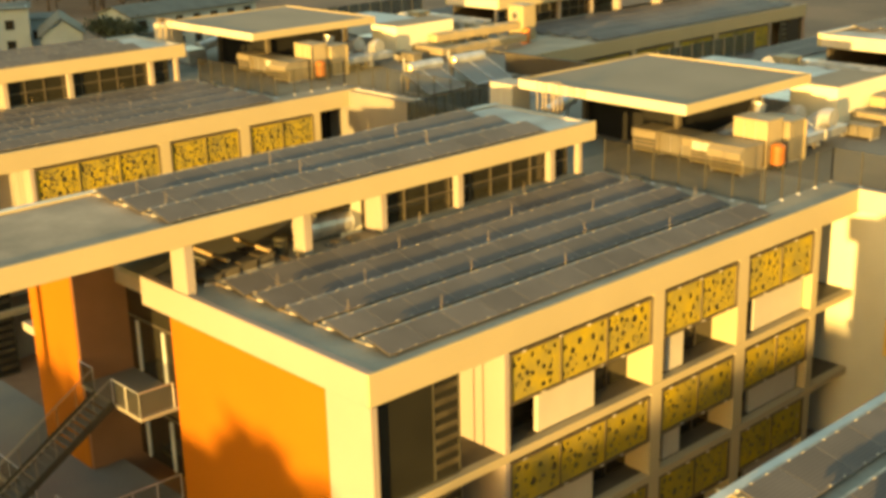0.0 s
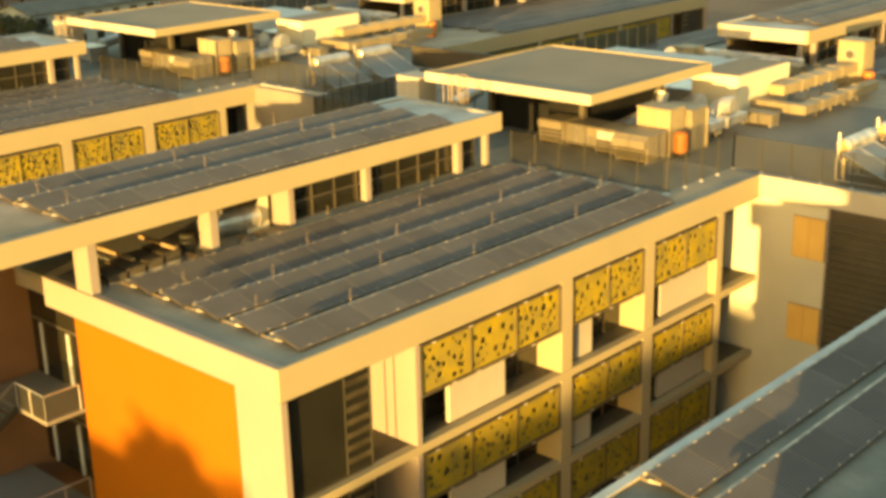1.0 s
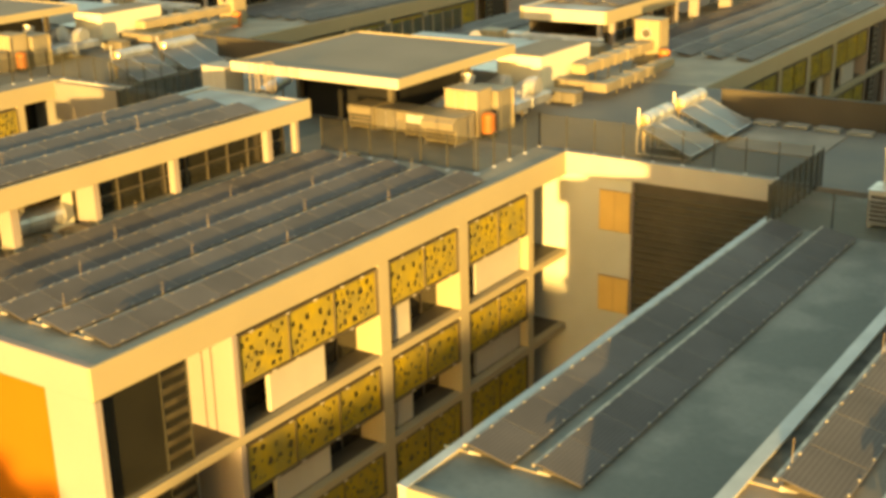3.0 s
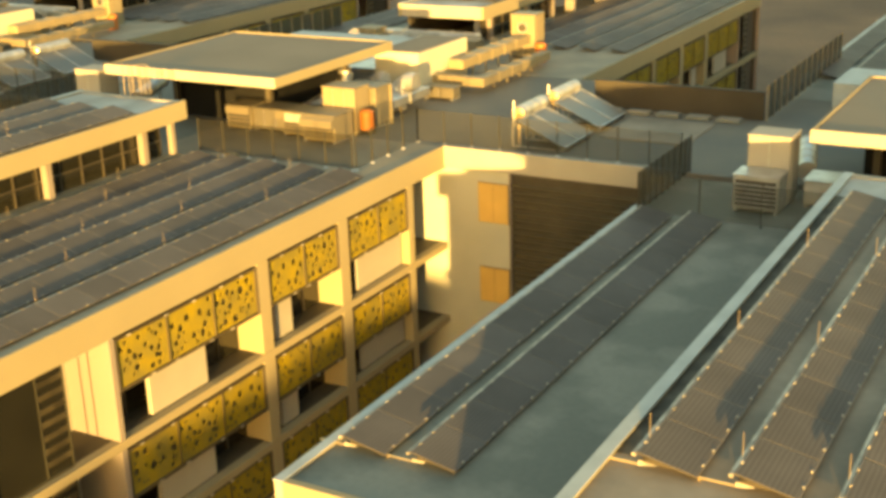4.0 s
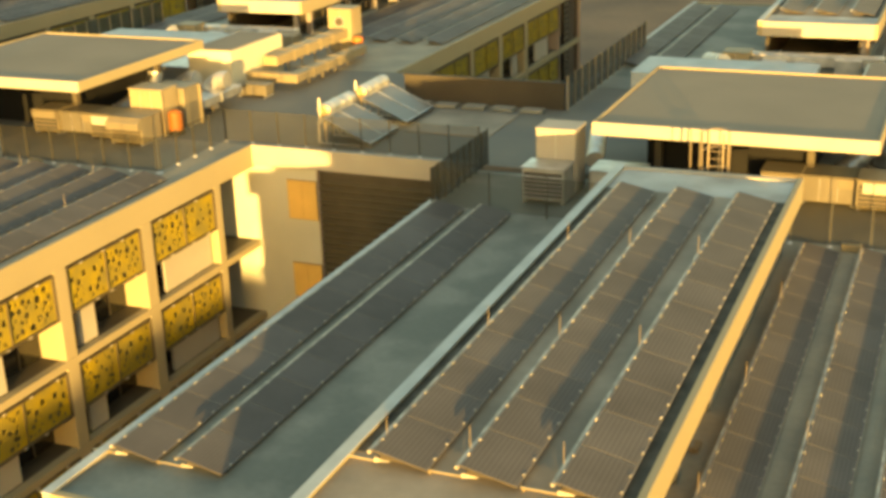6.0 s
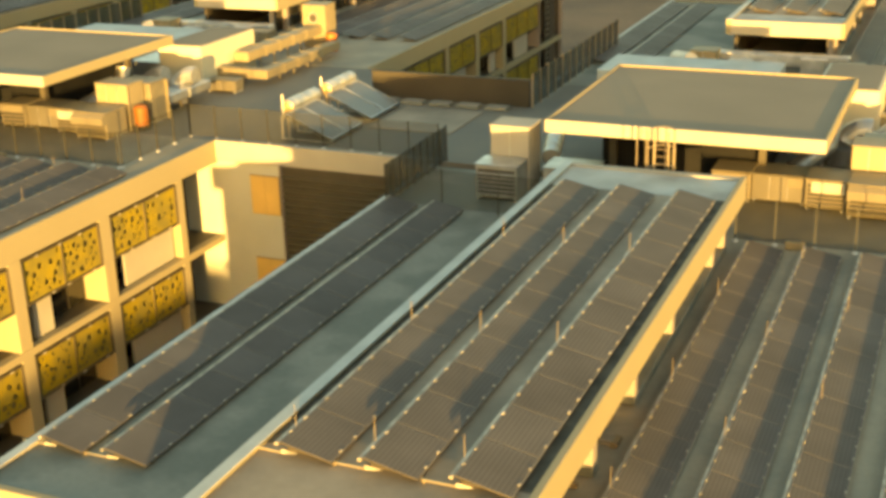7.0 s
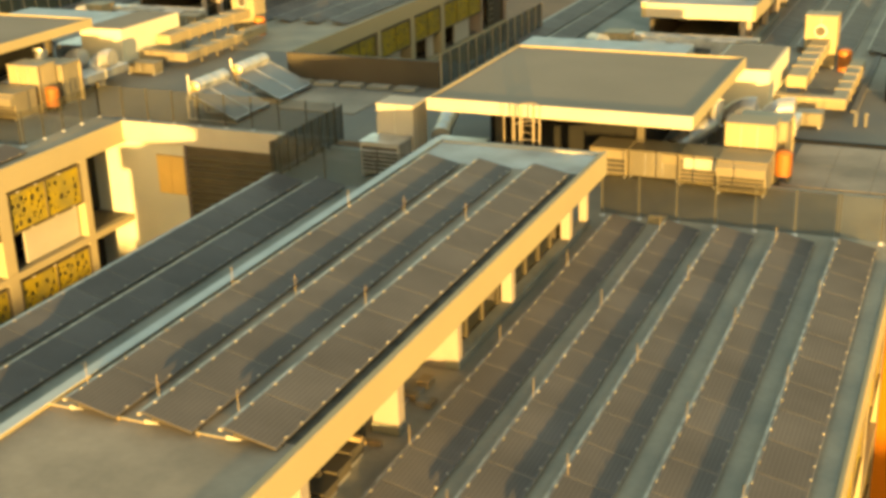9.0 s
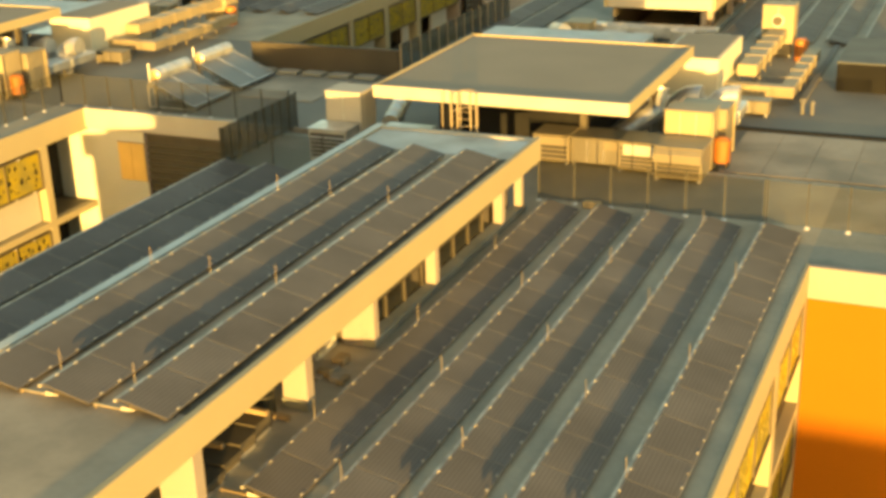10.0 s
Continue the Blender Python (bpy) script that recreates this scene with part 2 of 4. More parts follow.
# ---- perforated screens ----
def screen_mesh(seed, width, height, dens=3.0):
    """A sheet of six-sided cells, some cut out one by one or in clumps, with thickness."""
    rng = random.Random(seed)
    bm = bmesh.new()
    s = 0.046
    cells = []
    row, yy = 0, 0.0
    while yy < height + s:
        xx = (0.5 if row % 2 else 0.0) * s * math.sqrt(3)
        while xx < width + s:
            cells.append((xx, yy))
            xx += s * math.sqrt(3)
        yy += 1.5 * s
        row += 1
    spots = []
    for _ in range(int(width * height * dens * 4)):
        side = rng.choice((rng.uniform(0.14, width * 0.45), rng.uniform(width * 0.6, width - 0.14), rng.uniform(0.14, width - 0.14)))
        a, b, r = side if seed % 2 else width - side, rng.uniform(0.14, height - 0.14), rng.choice((0.08, 0.10, 0.115, 0.13, 0.15, 0.18))
        if len(spots) < width * height * dens and all((a - c) ** 2 + (b - d) ** 2 > (1.08 * (r + q)) ** 2 for c, d, q in spots):
            spots.append((a, b, r))
    for cx, cy in cells:
        inside = 0.12 < cx < width - 0.12 and 0.12 < cy < height - 0.12
        if inside and any((cx - a) ** 2 + (cy - b) ** 2 < r * r for a, b, r in spots):
            continue
        pts = [(min(max(cx + s * math.sin(math.pi / 3 * i), 0), width), min(max(cy + s * math.cos(math.pi / 3 * i), 0), height)) for i in range(6)]
        flat = []
        for p in pts:
            if not flat or (abs(p[0] - flat[-1][0]) + abs(p[1] - flat[-1][1])) > 1e-4:
                flat.append(p)
        if len(flat) > 2 and abs(flat[0][0] - flat[-1][0]) + abs(flat[0][1] - flat[-1][1]) < 1e-4:
            flat.pop()
        area = sum(a[0] * b[1] - b[0] * a[1] for a, b in zip(flat, flat[1:] + flat[:1]))
        if len(flat) >= 3 and abs(area) > 1e-5:
            f = bm.faces.new([bm.verts.new((0, x, z)) for x, z in flat])
    bmesh.ops.remove_doubles(bm, verts=bm.verts[:], dist=0.002)
    bmesh.ops.recalc_face_normals(bm, faces=bm.faces[:])
    res = bmesh.ops.extrude_face_region(bm, geom=bm.faces[:])
    bmesh.ops.translate(bm, verts=[g for g in res["geom"] if isinstance(g, bmesh.types.BMVert)], vec=(-0.03, 0, 0))
    bmesh.ops.recalc_face_normals(bm, faces=bm.faces[:])
    return mesh_of("perforated_panel", bm, SCREEN)


SC_W, SC_H = 2.62, 1.86
SCREENS = [screen_mesh(s, SC_W, SC_H, d) for s, d in ((3, 5.6), (8, 3.2), (15, 4.6), (22, 3.8))]
DENSE = [screen_mesh(s, SC_W, SC_H, 40.0) for s in (4, 9)]
BAYS = ((6.36, 14.50, 3), (15.20, 20.32, 2), (21.05, 26.25, 2))


def facade_screen(pl, parent, y0, y1, n, z0, seed):
    """A framed box of perforated panels hung between two fins."""
    sc = part("screen", bevelled_box(pl, -0.16, -0.02, y0, y0 + 0.12, z0, z0 + 2.0), FRAME, parent, "dark framed yellow perforated sun screen")
    for d in ((-0.16, -0.02, y1 - 0.12, y1, z0, z0 + 2.0), (-0.16, -0.02, y0 + 0.12, y1 - 0.12, z0, z0 + 0.10), (-0.34, -0.02, y0 + 0.12, y1 - 0.12, z0 + 1.90, z0 + 2.0)):
        boxpart("screen_frame", d, FRAME, sc, pl=pl)
    step = (y1 - y0 - 0.24) / n
    for i in range(n):
        ya = y0 + 0.12 + i * step
        lo = min(pl.y(ya), pl.y(ya + step))
        m = Matrix.Translation((pl.x(-0.10), lo + 0.01, z0 + 0.10)) @ Matrix.Diagonal((1, (step - 0.02) / SC_W, 0.96, 1))
        piece("perforated_panel", DENSE[(seed + i) % 2] if pl.k < 0 and not pl.rear else SCREENS[(seed + i) % 4], sc, m)
        if i:
            boxpart("screen_frame", (-0.14, -0.03, ya - 0.012, ya + 0.012, z0 + 0.07, z0 + 1.93), FRAME, sc, pl=pl)
    # small bright clips along the upper and lower frame
    if pl.k == 0 and not pl.rear:
        rng = random.Random(seed * 7 + n)
        for i in range(n * 3):
            yy = y0 + 0.3 + (y1 - y0 - 0.6) * (i + rng.uniform(0.1, 0.9)) / (n * 3)
            zz = z0 + (0.03 if i % 2 else 1.93)
            boxpart("clip", (-0.018, 0.012, yy - 0.09, yy + 0.09, zz - 0.02, zz + 0.05), RIM, sc, "bright metal clip", pl=pl)
    boxpart("screen_backing", (-0.30, -0.26, y0 + 0.1, y1 - 0.1, z0 + 0.08, z0 + 1.92), BACKING, sc, pl=pl)
    return sc


def bevelled_box(pl, *dims):
    bm = bmesh.new()
    pl.box(bm, *dims)
    return bm


# ---- the classroom wing with the screened facade ----
def classroom_wing(pl, length=30.1, beam=30.1):
    k = pl.k
    wing = thing("classroom_wing", (pl.x(-7), pl.y(15), 0), "three storey cream classroom wing with an orange end wall", "building", "classroom wings")
    P = lambda n, d, m, lab="", bev=0.0: boxpart(n, d, m, wing, lab, bev, pl)
    far = length
    P("roof_deck", (-13.64, -0.14, 0.34, far, 12.45, DECK_Z), ROOFA, "olive grey roof membrane")
    # edge beams round the roof; facade side coloured yellower, as grazing sun tints it
    P("edge_beam", (-0.136, 0.0, 0.0, beam, FASC, ROOF_Z), FASCIA, bev=0.015)
    P("beam_core", (-0.32, -0.14, 0.345, beam, FASC, 12.446), CREAM)
    if beam < far:
        P("roof_deck", (-0.136, 0.0, beam + 0.004, far, 12.45, DECK_Z), ROOF)
    P("edge_beam", (-13.90, -0.14, 0.0, 0.34, FASC - 0.02, ROOF_Z), CREAM, bev=0.015)
    # orange end wall with its pale corner pier
    P("end_wall", (-12.15, -2.35, 0.16, 0.42, 0.0, FASC - 0.024), ORANGE, "orange rendered end wall")
    P("corner_pier", (-2.35, -1.9, 0.05, 0.42, 0.0, FASC - 0.024), CREAM)
    P("corner_pier", (-1.9, -0.004, 0.02, 0.28, 0.0, FASC - 0.028), CREAM)
    P("side_wall", (-12.15, -11.95, 0.42, far, 0.0, 12.4), CREAM)
    # inner wall behind the recesses
    P("inner_wall", (-2.5, -2.3, 0.42, far, 0.0, 12.4), WHITE)
    # floors, with the front strip coloured yellower to look sunlit
    for zf in (FLOOR2, FLOOR1):
        P("floor_slab", (-0.40, -0.004, 0.284, far, zf - 0.34, zf), FASCIA)
        # inner floor darkened to imitate the shade in the recess
        P("recess_floor", (-2.3, -0.404, 0.284, far, zf - 0.34, zf - 0.01), DARK, "recess floor coloured dark for its shade")
    # fins between the bays; all but the first coloured yellower to look sunlit
    for y0, y1 in ((6.1, 6.36), (14.50, 15.20), (20.32, 21.05), (26.25, 26.75)) + (((35.1, 35.8),) if far > 35 else ()):
        for z0, z1 in ((0.0, FLOOR1 - 0.344), (FLOOR1 + 0.004, FLOOR2 - 0.344), (FLOOR2 + 0.004, FASC - 0.004)):
            P("fin", (-2.28 if y0 < 7 else -1.35, -0.01, y0, y1, z0, z1), FASCIA if y0 > 7 else CREAM, bev=0.01)
    for i, z0 in enumerate((0.0, FLOOR1, FLOOR2)):
        top = (FLOOR1 - 0.43, FLOOR2 - 0.43, FASC)[i]
        # corner room: glazing and a louvred sash near the front, then an open bay before the fin
        win = P("window", (-0.34, -0.30, 0.29, 4.16, z0 + 0.05, top - 0.02), GLASS, "dark corner glazing")
        win.visible_shadow = False
        for yy in (0.29, 2.94, 4.10):
            boxpart("mullion", (-0.296, -0.26, yy, yy + 0.06, z0 + 0.05, top - 0.02), POST, win, pl=pl)
        boxpart("mullion", (-0.296, -0.26, 0.36, 4.09, z0 + 0.012, z0 + 0.10), POST, win, pl=pl)
        for j in range(7):
            pane = boxpart("louvre", (-0.296, -0.265, 3.02, 4.07, z0 + 0.45 + j * 0.48, z0 + 0.66 + j * 0.48), SLATPALE, win, "pale glass louvre", pl=pl)
            pane.visible_shadow = False
        for b, (y0, y1, n) in enumerate(BAYS + (((27.0, 35.1, 3),) if far > 35 else ())):
            win = P("window", (-1.32, -1.26, y0 + 0.02, y1 - 0.02, z0 + 0.05, top - 0.05), GLASS, "dark strip window")
            for q in range(1, n * 2):
                yy = y0 + (y1 - y0) * q / (n * 2)
                boxpart("mullion", (-1.25, -1.20, yy - 0.03, yy + 0.03, z0 + 0.05, top - 0.05), MULLION, win, pl=pl)
            # white spandrel below the screen
            ya, yb = ((8.25, 11.45), (15.95, 17.1), (22.2, 26.1), (28.7, 32.5))[b]
            P("spandrel", (-0.62, -0.42, ya, yb, z0 + 0.02, z0 + 1.75), WHITE, "white spandrel panel", 0.015)
            facade_screen(pl, wing, y0, y1, n, (1.6, 5.5, 9.75)[i], b + i + k)
        P("window", (-2.26, -2.20, 26.8 if far < 35 else 35.9, far - 0.1, z0 + 0.05, top - 0.05), GLASS, "dark end bay glazing")
    return wing


# ---- the raised roof on columns ----
def raised_wing(pl):
    wing = thing("raised_roof_wing", (pl.x(-13.6), pl.y(8), 0), "raised flat roof on cream columns over dark glazing", "building", "raised roof wings")
    P = lambda n, d, m, lab="", bev=0.0: boxpart(n, d, m, wing, lab, bev, pl)
    x0, x1, y0, y1 = -17.22, -10.40, -10.5, 23.2
    P("roof_deck", (x0 + 0.28, x1 - 0.2, y0 + 0.3, y1 - 0.3, B_BOT + 0.05, 15.72), DECK, "weathered screed roof")
    P("edge_beam", (x1 - 0.2, x1, y0, y1, B_BOT, B_TOP), FASCIA, bev=0.015)
    P("edge_beam", (x0, x0 + 0.28, y0, y1, B_BOT, B_TOP - 0.04), FASCIA, bev=0.015)
    P("edge_beam", (x0 + 0.284, x1 - 0.204, y0, y0 + 0.3, B_BOT, B_TOP), FASCIA, bev=0.015)
    P("edge_beam", (x0 + 0.284, x1 - 0.204, y1 - 0.3, y1, B_BOT, B_TOP - 0.05), WHITE, bev=0.015)
    P("coping", (x0 - 0.03, x0 + 0.31, y0 - 0.02, y1 + 0.02, B_TOP - 0.037, B_TOP - 0.005), COPING, "pale metal coping", 0.008)
    P("roof_membrane", (x0 + 0.29, x1 - 0.21, 20.5, y1 - 0.31, 15.724, 15.735), MEMBRANE, "pale roof membrane")
    # dark strips paint the shaded slots along both edges of the raised roof
    P("gutter", (x0 + 0.285, x0 + 0.66, 0.25, 20.49, 15.724, 15.732), SLOTSHADE, "dark strip painting the shade beside the solar rows")
    P("gutter", (x1 - 0.62, x1 - 0.205, 0.25, 20.49, 15.724, 15.732), SLOTSHADE, "dark strip painting the shade beside the solar rows")
    # pale upstand on which the columns stand
    P("upstand", (-11.42, -10.98, 10.0, 23.1, DECK_Z, DECK_Z + 0.3), ROOF, "grey membrane upstand", 0.02)
    P("plinth", (-11.78, -10.97, 5.86, 6.34, DECK_Z, DECK_Z + 0.3), ROOF, "grey column plinth", 0.02)
    P("column", (-11.6, -10.6, 0.1, 0.5, DECK_Z, B_BOT - 0.004), CREAM, bev=0.015)
    for yy, xa, d in ((5.9, -11.75, 0.4), (14.5, -11.36, 0.34), (20.6, -11.36, 0.34), (22.65, -11.3, 0.25)):
        P("column", (xa, -11.0, yy, yy + d, DECK_Z + 0.304, B_BOT - 0.004), CREAM, bev=0.015)
    # glazed storey
    P("end_wall", (-12.1, -11.43, 10.0, 10.3, DECK_Z, B_BOT - 0.004), CREAM)
    P("end_wall", (-11.426, -11.0, 10.0, 10.3, DECK_Z + 0.304, B_BOT - 0.004), CREAM)
    win = P("window", (-11.50, -11.44, 10.31, 22.3, DECK_Z + 0.304, B_BOT - 0.01), GLASS, "dark clerestory glazing")
    for i in range(1, 9):
        yy = 10.31 + i * 1.33
        boxpart("mullion", (-11.43, -11.37, yy - 0.04, yy + 0.04, DECK_Z + 0.304, B_BOT - 0.01), MULLION, win, pl=pl)
    boxpart("mullion", (-11.435, -11.375, 10.33, 22.28, 13.95, 14.02), MULLION, win, pl=pl)
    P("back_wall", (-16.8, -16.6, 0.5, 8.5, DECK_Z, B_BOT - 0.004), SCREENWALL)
    # slit before this length is added to let a sun streak through
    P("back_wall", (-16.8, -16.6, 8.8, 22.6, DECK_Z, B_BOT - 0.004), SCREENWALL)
    # unseen pier added to shade the stair block's return wall
    P("pier_wall", (-13.4, -10.5, -10.2, -9.95, 0.0, B_BOT - 0.004), CREAM)
    P("column", (-16.7, -16.4, -10.2, -9.9, 0.0, B_BOT - 0.004), CREAM)
    # unseen wall added to keep the sun off the low roof
    P("upper_wall", (-16.8, -16.62, -10.3, 0.45, DECK_Z + 0.1, B_BOT - 0.004), CREAM)
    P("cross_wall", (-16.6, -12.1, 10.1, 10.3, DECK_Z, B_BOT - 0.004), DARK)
    return wing


# ---- the low wing beyond the raised roof ----
def low_wing(pl, length=30.1):
    wing = thing("low_roof_wing", (pl.x(-21), pl.y(15), 0), "cream wing with a low grey flat roof", "building", "low roof wings")
    P = lambda n, d, m, lab="", bev=0.0: boxpart(n, d, m, wing, lab, bev, pl)
    x0, x1 = -25.85, -17.02
    P("roof_deck", (x0 + 0.25, x1, 0.25, length, 12.5, DECK_Z), ROOF, "grey roof membrane with ponding stains")
    P("edge_beam", (x0, x0 + 0.25, 0.0, length, 11.85, ROOF_Z), WHITE, bev=0.015)
    P("edge_beam", (x0 + 0.254, x1, 0.0, 0.25, 11.85, ROOF_Z), FASCIA, bev=0.015)
    P("wall", (x0 + 0.1, x0 + 0.3, 1.07, length, 0.0, 11.846), CREAM)
    P("coping", (x0 - 0.03, x0 + 0.28, -0.02, length, ROOF_Z + 0.003, ROOF_Z + 0.03), COPING, "pale metal coping", 0.008)
    P("wall", (-21.1, x1, 0.1, 0.3, 0.0, 11.846), CREAM)
    P("floor_band", (x0 + 0.304, -21.104, 0.05, 1.0, FLOOR2 - 0.4, FLOOR2), PAVING, "grey floor slab edge")
    for z0, top in ((0.0, FLOOR1 - 0.05), (FLOOR1 + 0.02, FLOOR2 - 0.41), (FLOOR2 + 0.01, 11.84)):
        win = P("window", (x0 + 0.304, -21.104, 1.0, 1.06, z0, top), GLASS, "dark recessed glazing")
        for xa in (-25.4, -24.2, -23.0, -21.9):
            boxpart("mullion", (xa, xa + 0.07, 0.94, 0.996, z0, top), MULLION, win, pl=pl)
    P("roof_deck", (-17.016, -13.644, 3.0, length, 12.5, DECK_Z), ROOF)
    return wing


def canopy(pl):
    p = thing("roof_canopy", (pl.x(-13.8), pl.y(33), DECK_Z), "square flat canopy roof with a pale deep edge", "canopy", "roof canopies")
    P = lambda n, d, m, lab="", bev=0.0: boxpart(n, d, m, p, lab, bev, pl)
    x0, x1, y0, y1 = -19.46, -8.14, 27.3, 38.7
    P("roof_panel", (x0 + 0.12, x1 - 0.12, y0 + 0.12, y1 - 0.12, P_BOT + 0.1, P_TOP - 0.08), PAVROOF, "brown-grey membrane")
    P("edge_beam", (x0, x1, y0, y0 + 0.12, P_BOT, P_TOP), WHITE, bev=0.015)
    P("edge_beam", (x0, x1, y1 - 0.12, y1, P_BOT, P_TOP), FASCIA, bev=0.015)
    P("edge_beam", (x0, x0 + 0.12, y0 + 0.124, y1 - 0.124, P_BOT, P_TOP), FASCIA, bev=0.015)
    P("edge_beam", (x1 - 0.12, x1, y0 + 0.124, y1 - 0.124, P_BOT, P_TOP), FASCIA, bev=0.015)
    # soffit, columns and plant room coloured dark to paint the canopy's shade
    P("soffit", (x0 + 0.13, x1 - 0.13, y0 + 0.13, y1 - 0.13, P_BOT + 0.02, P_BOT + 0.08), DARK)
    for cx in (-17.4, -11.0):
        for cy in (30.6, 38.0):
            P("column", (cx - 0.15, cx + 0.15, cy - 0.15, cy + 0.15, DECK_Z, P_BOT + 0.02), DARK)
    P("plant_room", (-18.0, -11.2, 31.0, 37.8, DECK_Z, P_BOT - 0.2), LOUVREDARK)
    return p


def courtyard_end(pl):
    """The wall that closes a courtyard: pale beam, grey wall with painted sun patches, dark louvres."""
    w = thing("courtyard_wall", (pl.x(6), pl.y(30.2), 0), "cream wall closing the courtyard, with dark louvres", "wall", "courtyard walls", "structure")
    P = lambda n, d, m, lab="", bev=0.0: boxpart(n, d, m, w, lab, bev, pl)
    P("edge_beam", (0.004, 12.1, 29.8, 30.1, 11.98, ROOF_Z), WHITE, bev=0.015)
    P("grey_wall", (-2.28, 3.56, 30.0, 30.108, 0.0, 11.976), PALEWALL)
    P("pier", (3.56, 3.64, 29.85, 30.108, 0.0, 11.976), CREAM)
    P("louvre_backing", (3.65, 12.1, 30.06, 30.108, 0.0, 11.976), DARK)
    for i in range(28):
        z = 2.0 + i * 0.345
        bm = bmesh.new()
        v = box(bm, pl.x(3.65), pl.x(12.1), pl.y(29.88), pl.y(30.05), z, z + 0.03)
        for q in (v[2], v[3], v[6], v[7]):
            q.co.z += 0.10
        part("louvre_slat", bm, SLAT, w)
    # ochre sheets paint reflected sunlight on the grey wall, over a dark panel
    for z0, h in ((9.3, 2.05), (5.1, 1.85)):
        win = P("window", (1.82, 3.48, 29.94, 29.996, z0, z0 + h), FRAME, "dark panel behind painted patches of reflected sun")
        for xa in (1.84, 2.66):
            boxpart("blind", (xa, xa + 0.80, 29.915, 29.936, z0 + 0.02, z0 + h - 0.02), SUNPATCH, win, pl=pl)


def corner_block(pl):
    """The orange stair block under the raised roof, its glazing, landing and stair."""
    w = thing("stair_block", (pl.x(-19), pl.y(-0.5), 0), "orange rendered stair block beside dark glazed doors", "building", "stair blocks")
    P = lambda n, d, m, lab="", bev=0.0: boxpart(n, d, m, w, lab, bev, pl)
    P("wall", (-21.1, -17.1, -1.4, 0.09, 0.0, 12.6), ORANGE, "orange rendered wall")
    # orange return wall recoloured brown to imitate its shaded side
    P("side_wall", (-17.098, -16.95, -1.36, 2.9, 0.0, 12.6), SHADEDORANGE, "return wall of the orange block, coloured brown for shade")
    # paving grey on this beam imitates the shade it lies in
    P("edge_beam", (-16.94, -13.91, 0.5, 0.74, 11.9, 12.49), PAVING, "slab edge coloured grey for its shade")
    P("roof_deck", (-16.94, -13.66, 0.5, 2.99, 12.5, DECK_Z - 0.2), ROOF)
    P("terrace", (-29.0, -12.2, -4.4, 0.04, FLOOR1 - 0.3, FLOOR1), GRAVEL)
    P("landing", (-16.94, -12.16, -1.5, 0.95, FLOOR2 - 0.16, FLOOR2), GRAVEL)
    for z0, top in ((FLOOR1, FLOOR2 - 0.26), (FLOOR2, 11.84)):
        gl = P("window", (-16.94, -12.17, 0.96, 1.02, z0 + 0.02, top), GLASS, "dark glazed lobby front")
        for xa in (-16.3, -14.3, -12.9):
            boxpart("door_frame", (xa, xa + 0.16, 0.90, 0.956, z0 + 0.05, z0 + 2.3), COPING, gl, pl=pl)
        boxpart("mullion", (-16.94, -12.17, 0.91, 0.956, z0 + 2.4, z0 + 2.5), MULLION, gl, pl=pl)
    st = thing("outdoor_stair", (pl.x(-15), pl.y(-5), FLOOR1), "grey open outdoor stair with metal railings", "stair", "outdoor stairs")
    n = 22
    for i in range(n):
        z = FLOOR2 - (i + 1) * (FLOOR2 - FLOOR1) / n
        boxpart("tread", (-15.7, -14.3, -1.5 - (i + 1) * 0.29, -1.5 - i * 0.29 + 0.02, z - 0.05, z), GRAVEL, st, pl=pl)
    for xa in (-15.75, -14.3):
        bm = bmesh.new()
        v = pl.box(bm, xa, xa + 0.05, -1.5 - n * 0.29, -1.5, FLOOR1 - 0.2, FLOOR1 + 0.15)
        for q in v:
            if q.co.y > pl.y(-2):
                q.co.z += FLOOR2 - FLOOR1
        part("stringer", bm, POST, st)
        bm = bmesh.new()
        tube(bm, (pl.x(xa), pl.y(-1.5), FLOOR2 + 1.05), (pl.x(xa), pl.y(-1.5 - n * 0.29), FLOOR1 + 1.05), 0.025, 8)
        part("handrail", bm, LADDER, st)
        for i in range(0, n + 1, 3):
            bm = bmesh.new()
            z = FLOOR2 - i * (FLOOR2 - FLOOR1) / n
            tube(bm, (pl.x(xa), pl.y(-1.5 - i * 0.29), z - 0.1), (pl.x(xa), pl.y(-1.5 - i * 0.29), z + 1.05), 0.018, 6)
            part("baluster", bm, LADDER, st)
        bm = bmesh.new()
        v = pl.box(bm, xa + 0.01, xa + 0.02, -1.5 - n * 0.29, -1.5, FLOOR1 + 0.15, FLOOR1 + 0.95)
        for q in v:
            if q.co.y > pl.y(-2):
                q.co.z += FLOOR2 - FLOOR1
        part("mesh_infill", bm, FENCEPANE, st)
    rail(pl, ((-12.17, 0.0), (-12.17, -1.5), (-14.25, -1.5)), FLOOR2)
    rail(pl, ((-15.8, -1.5), (-16.9, -1.5), (-16.9, -1.42)), FLOOR2)
    rail(pl, ((-12.2, 0.0), (-12.2, -4.4), (-14.2, -4.4)), FLOOR1)
    rail(pl, ((-16.0, -4.4), (-29.0, -4.4)), FLOOR1)
    return w


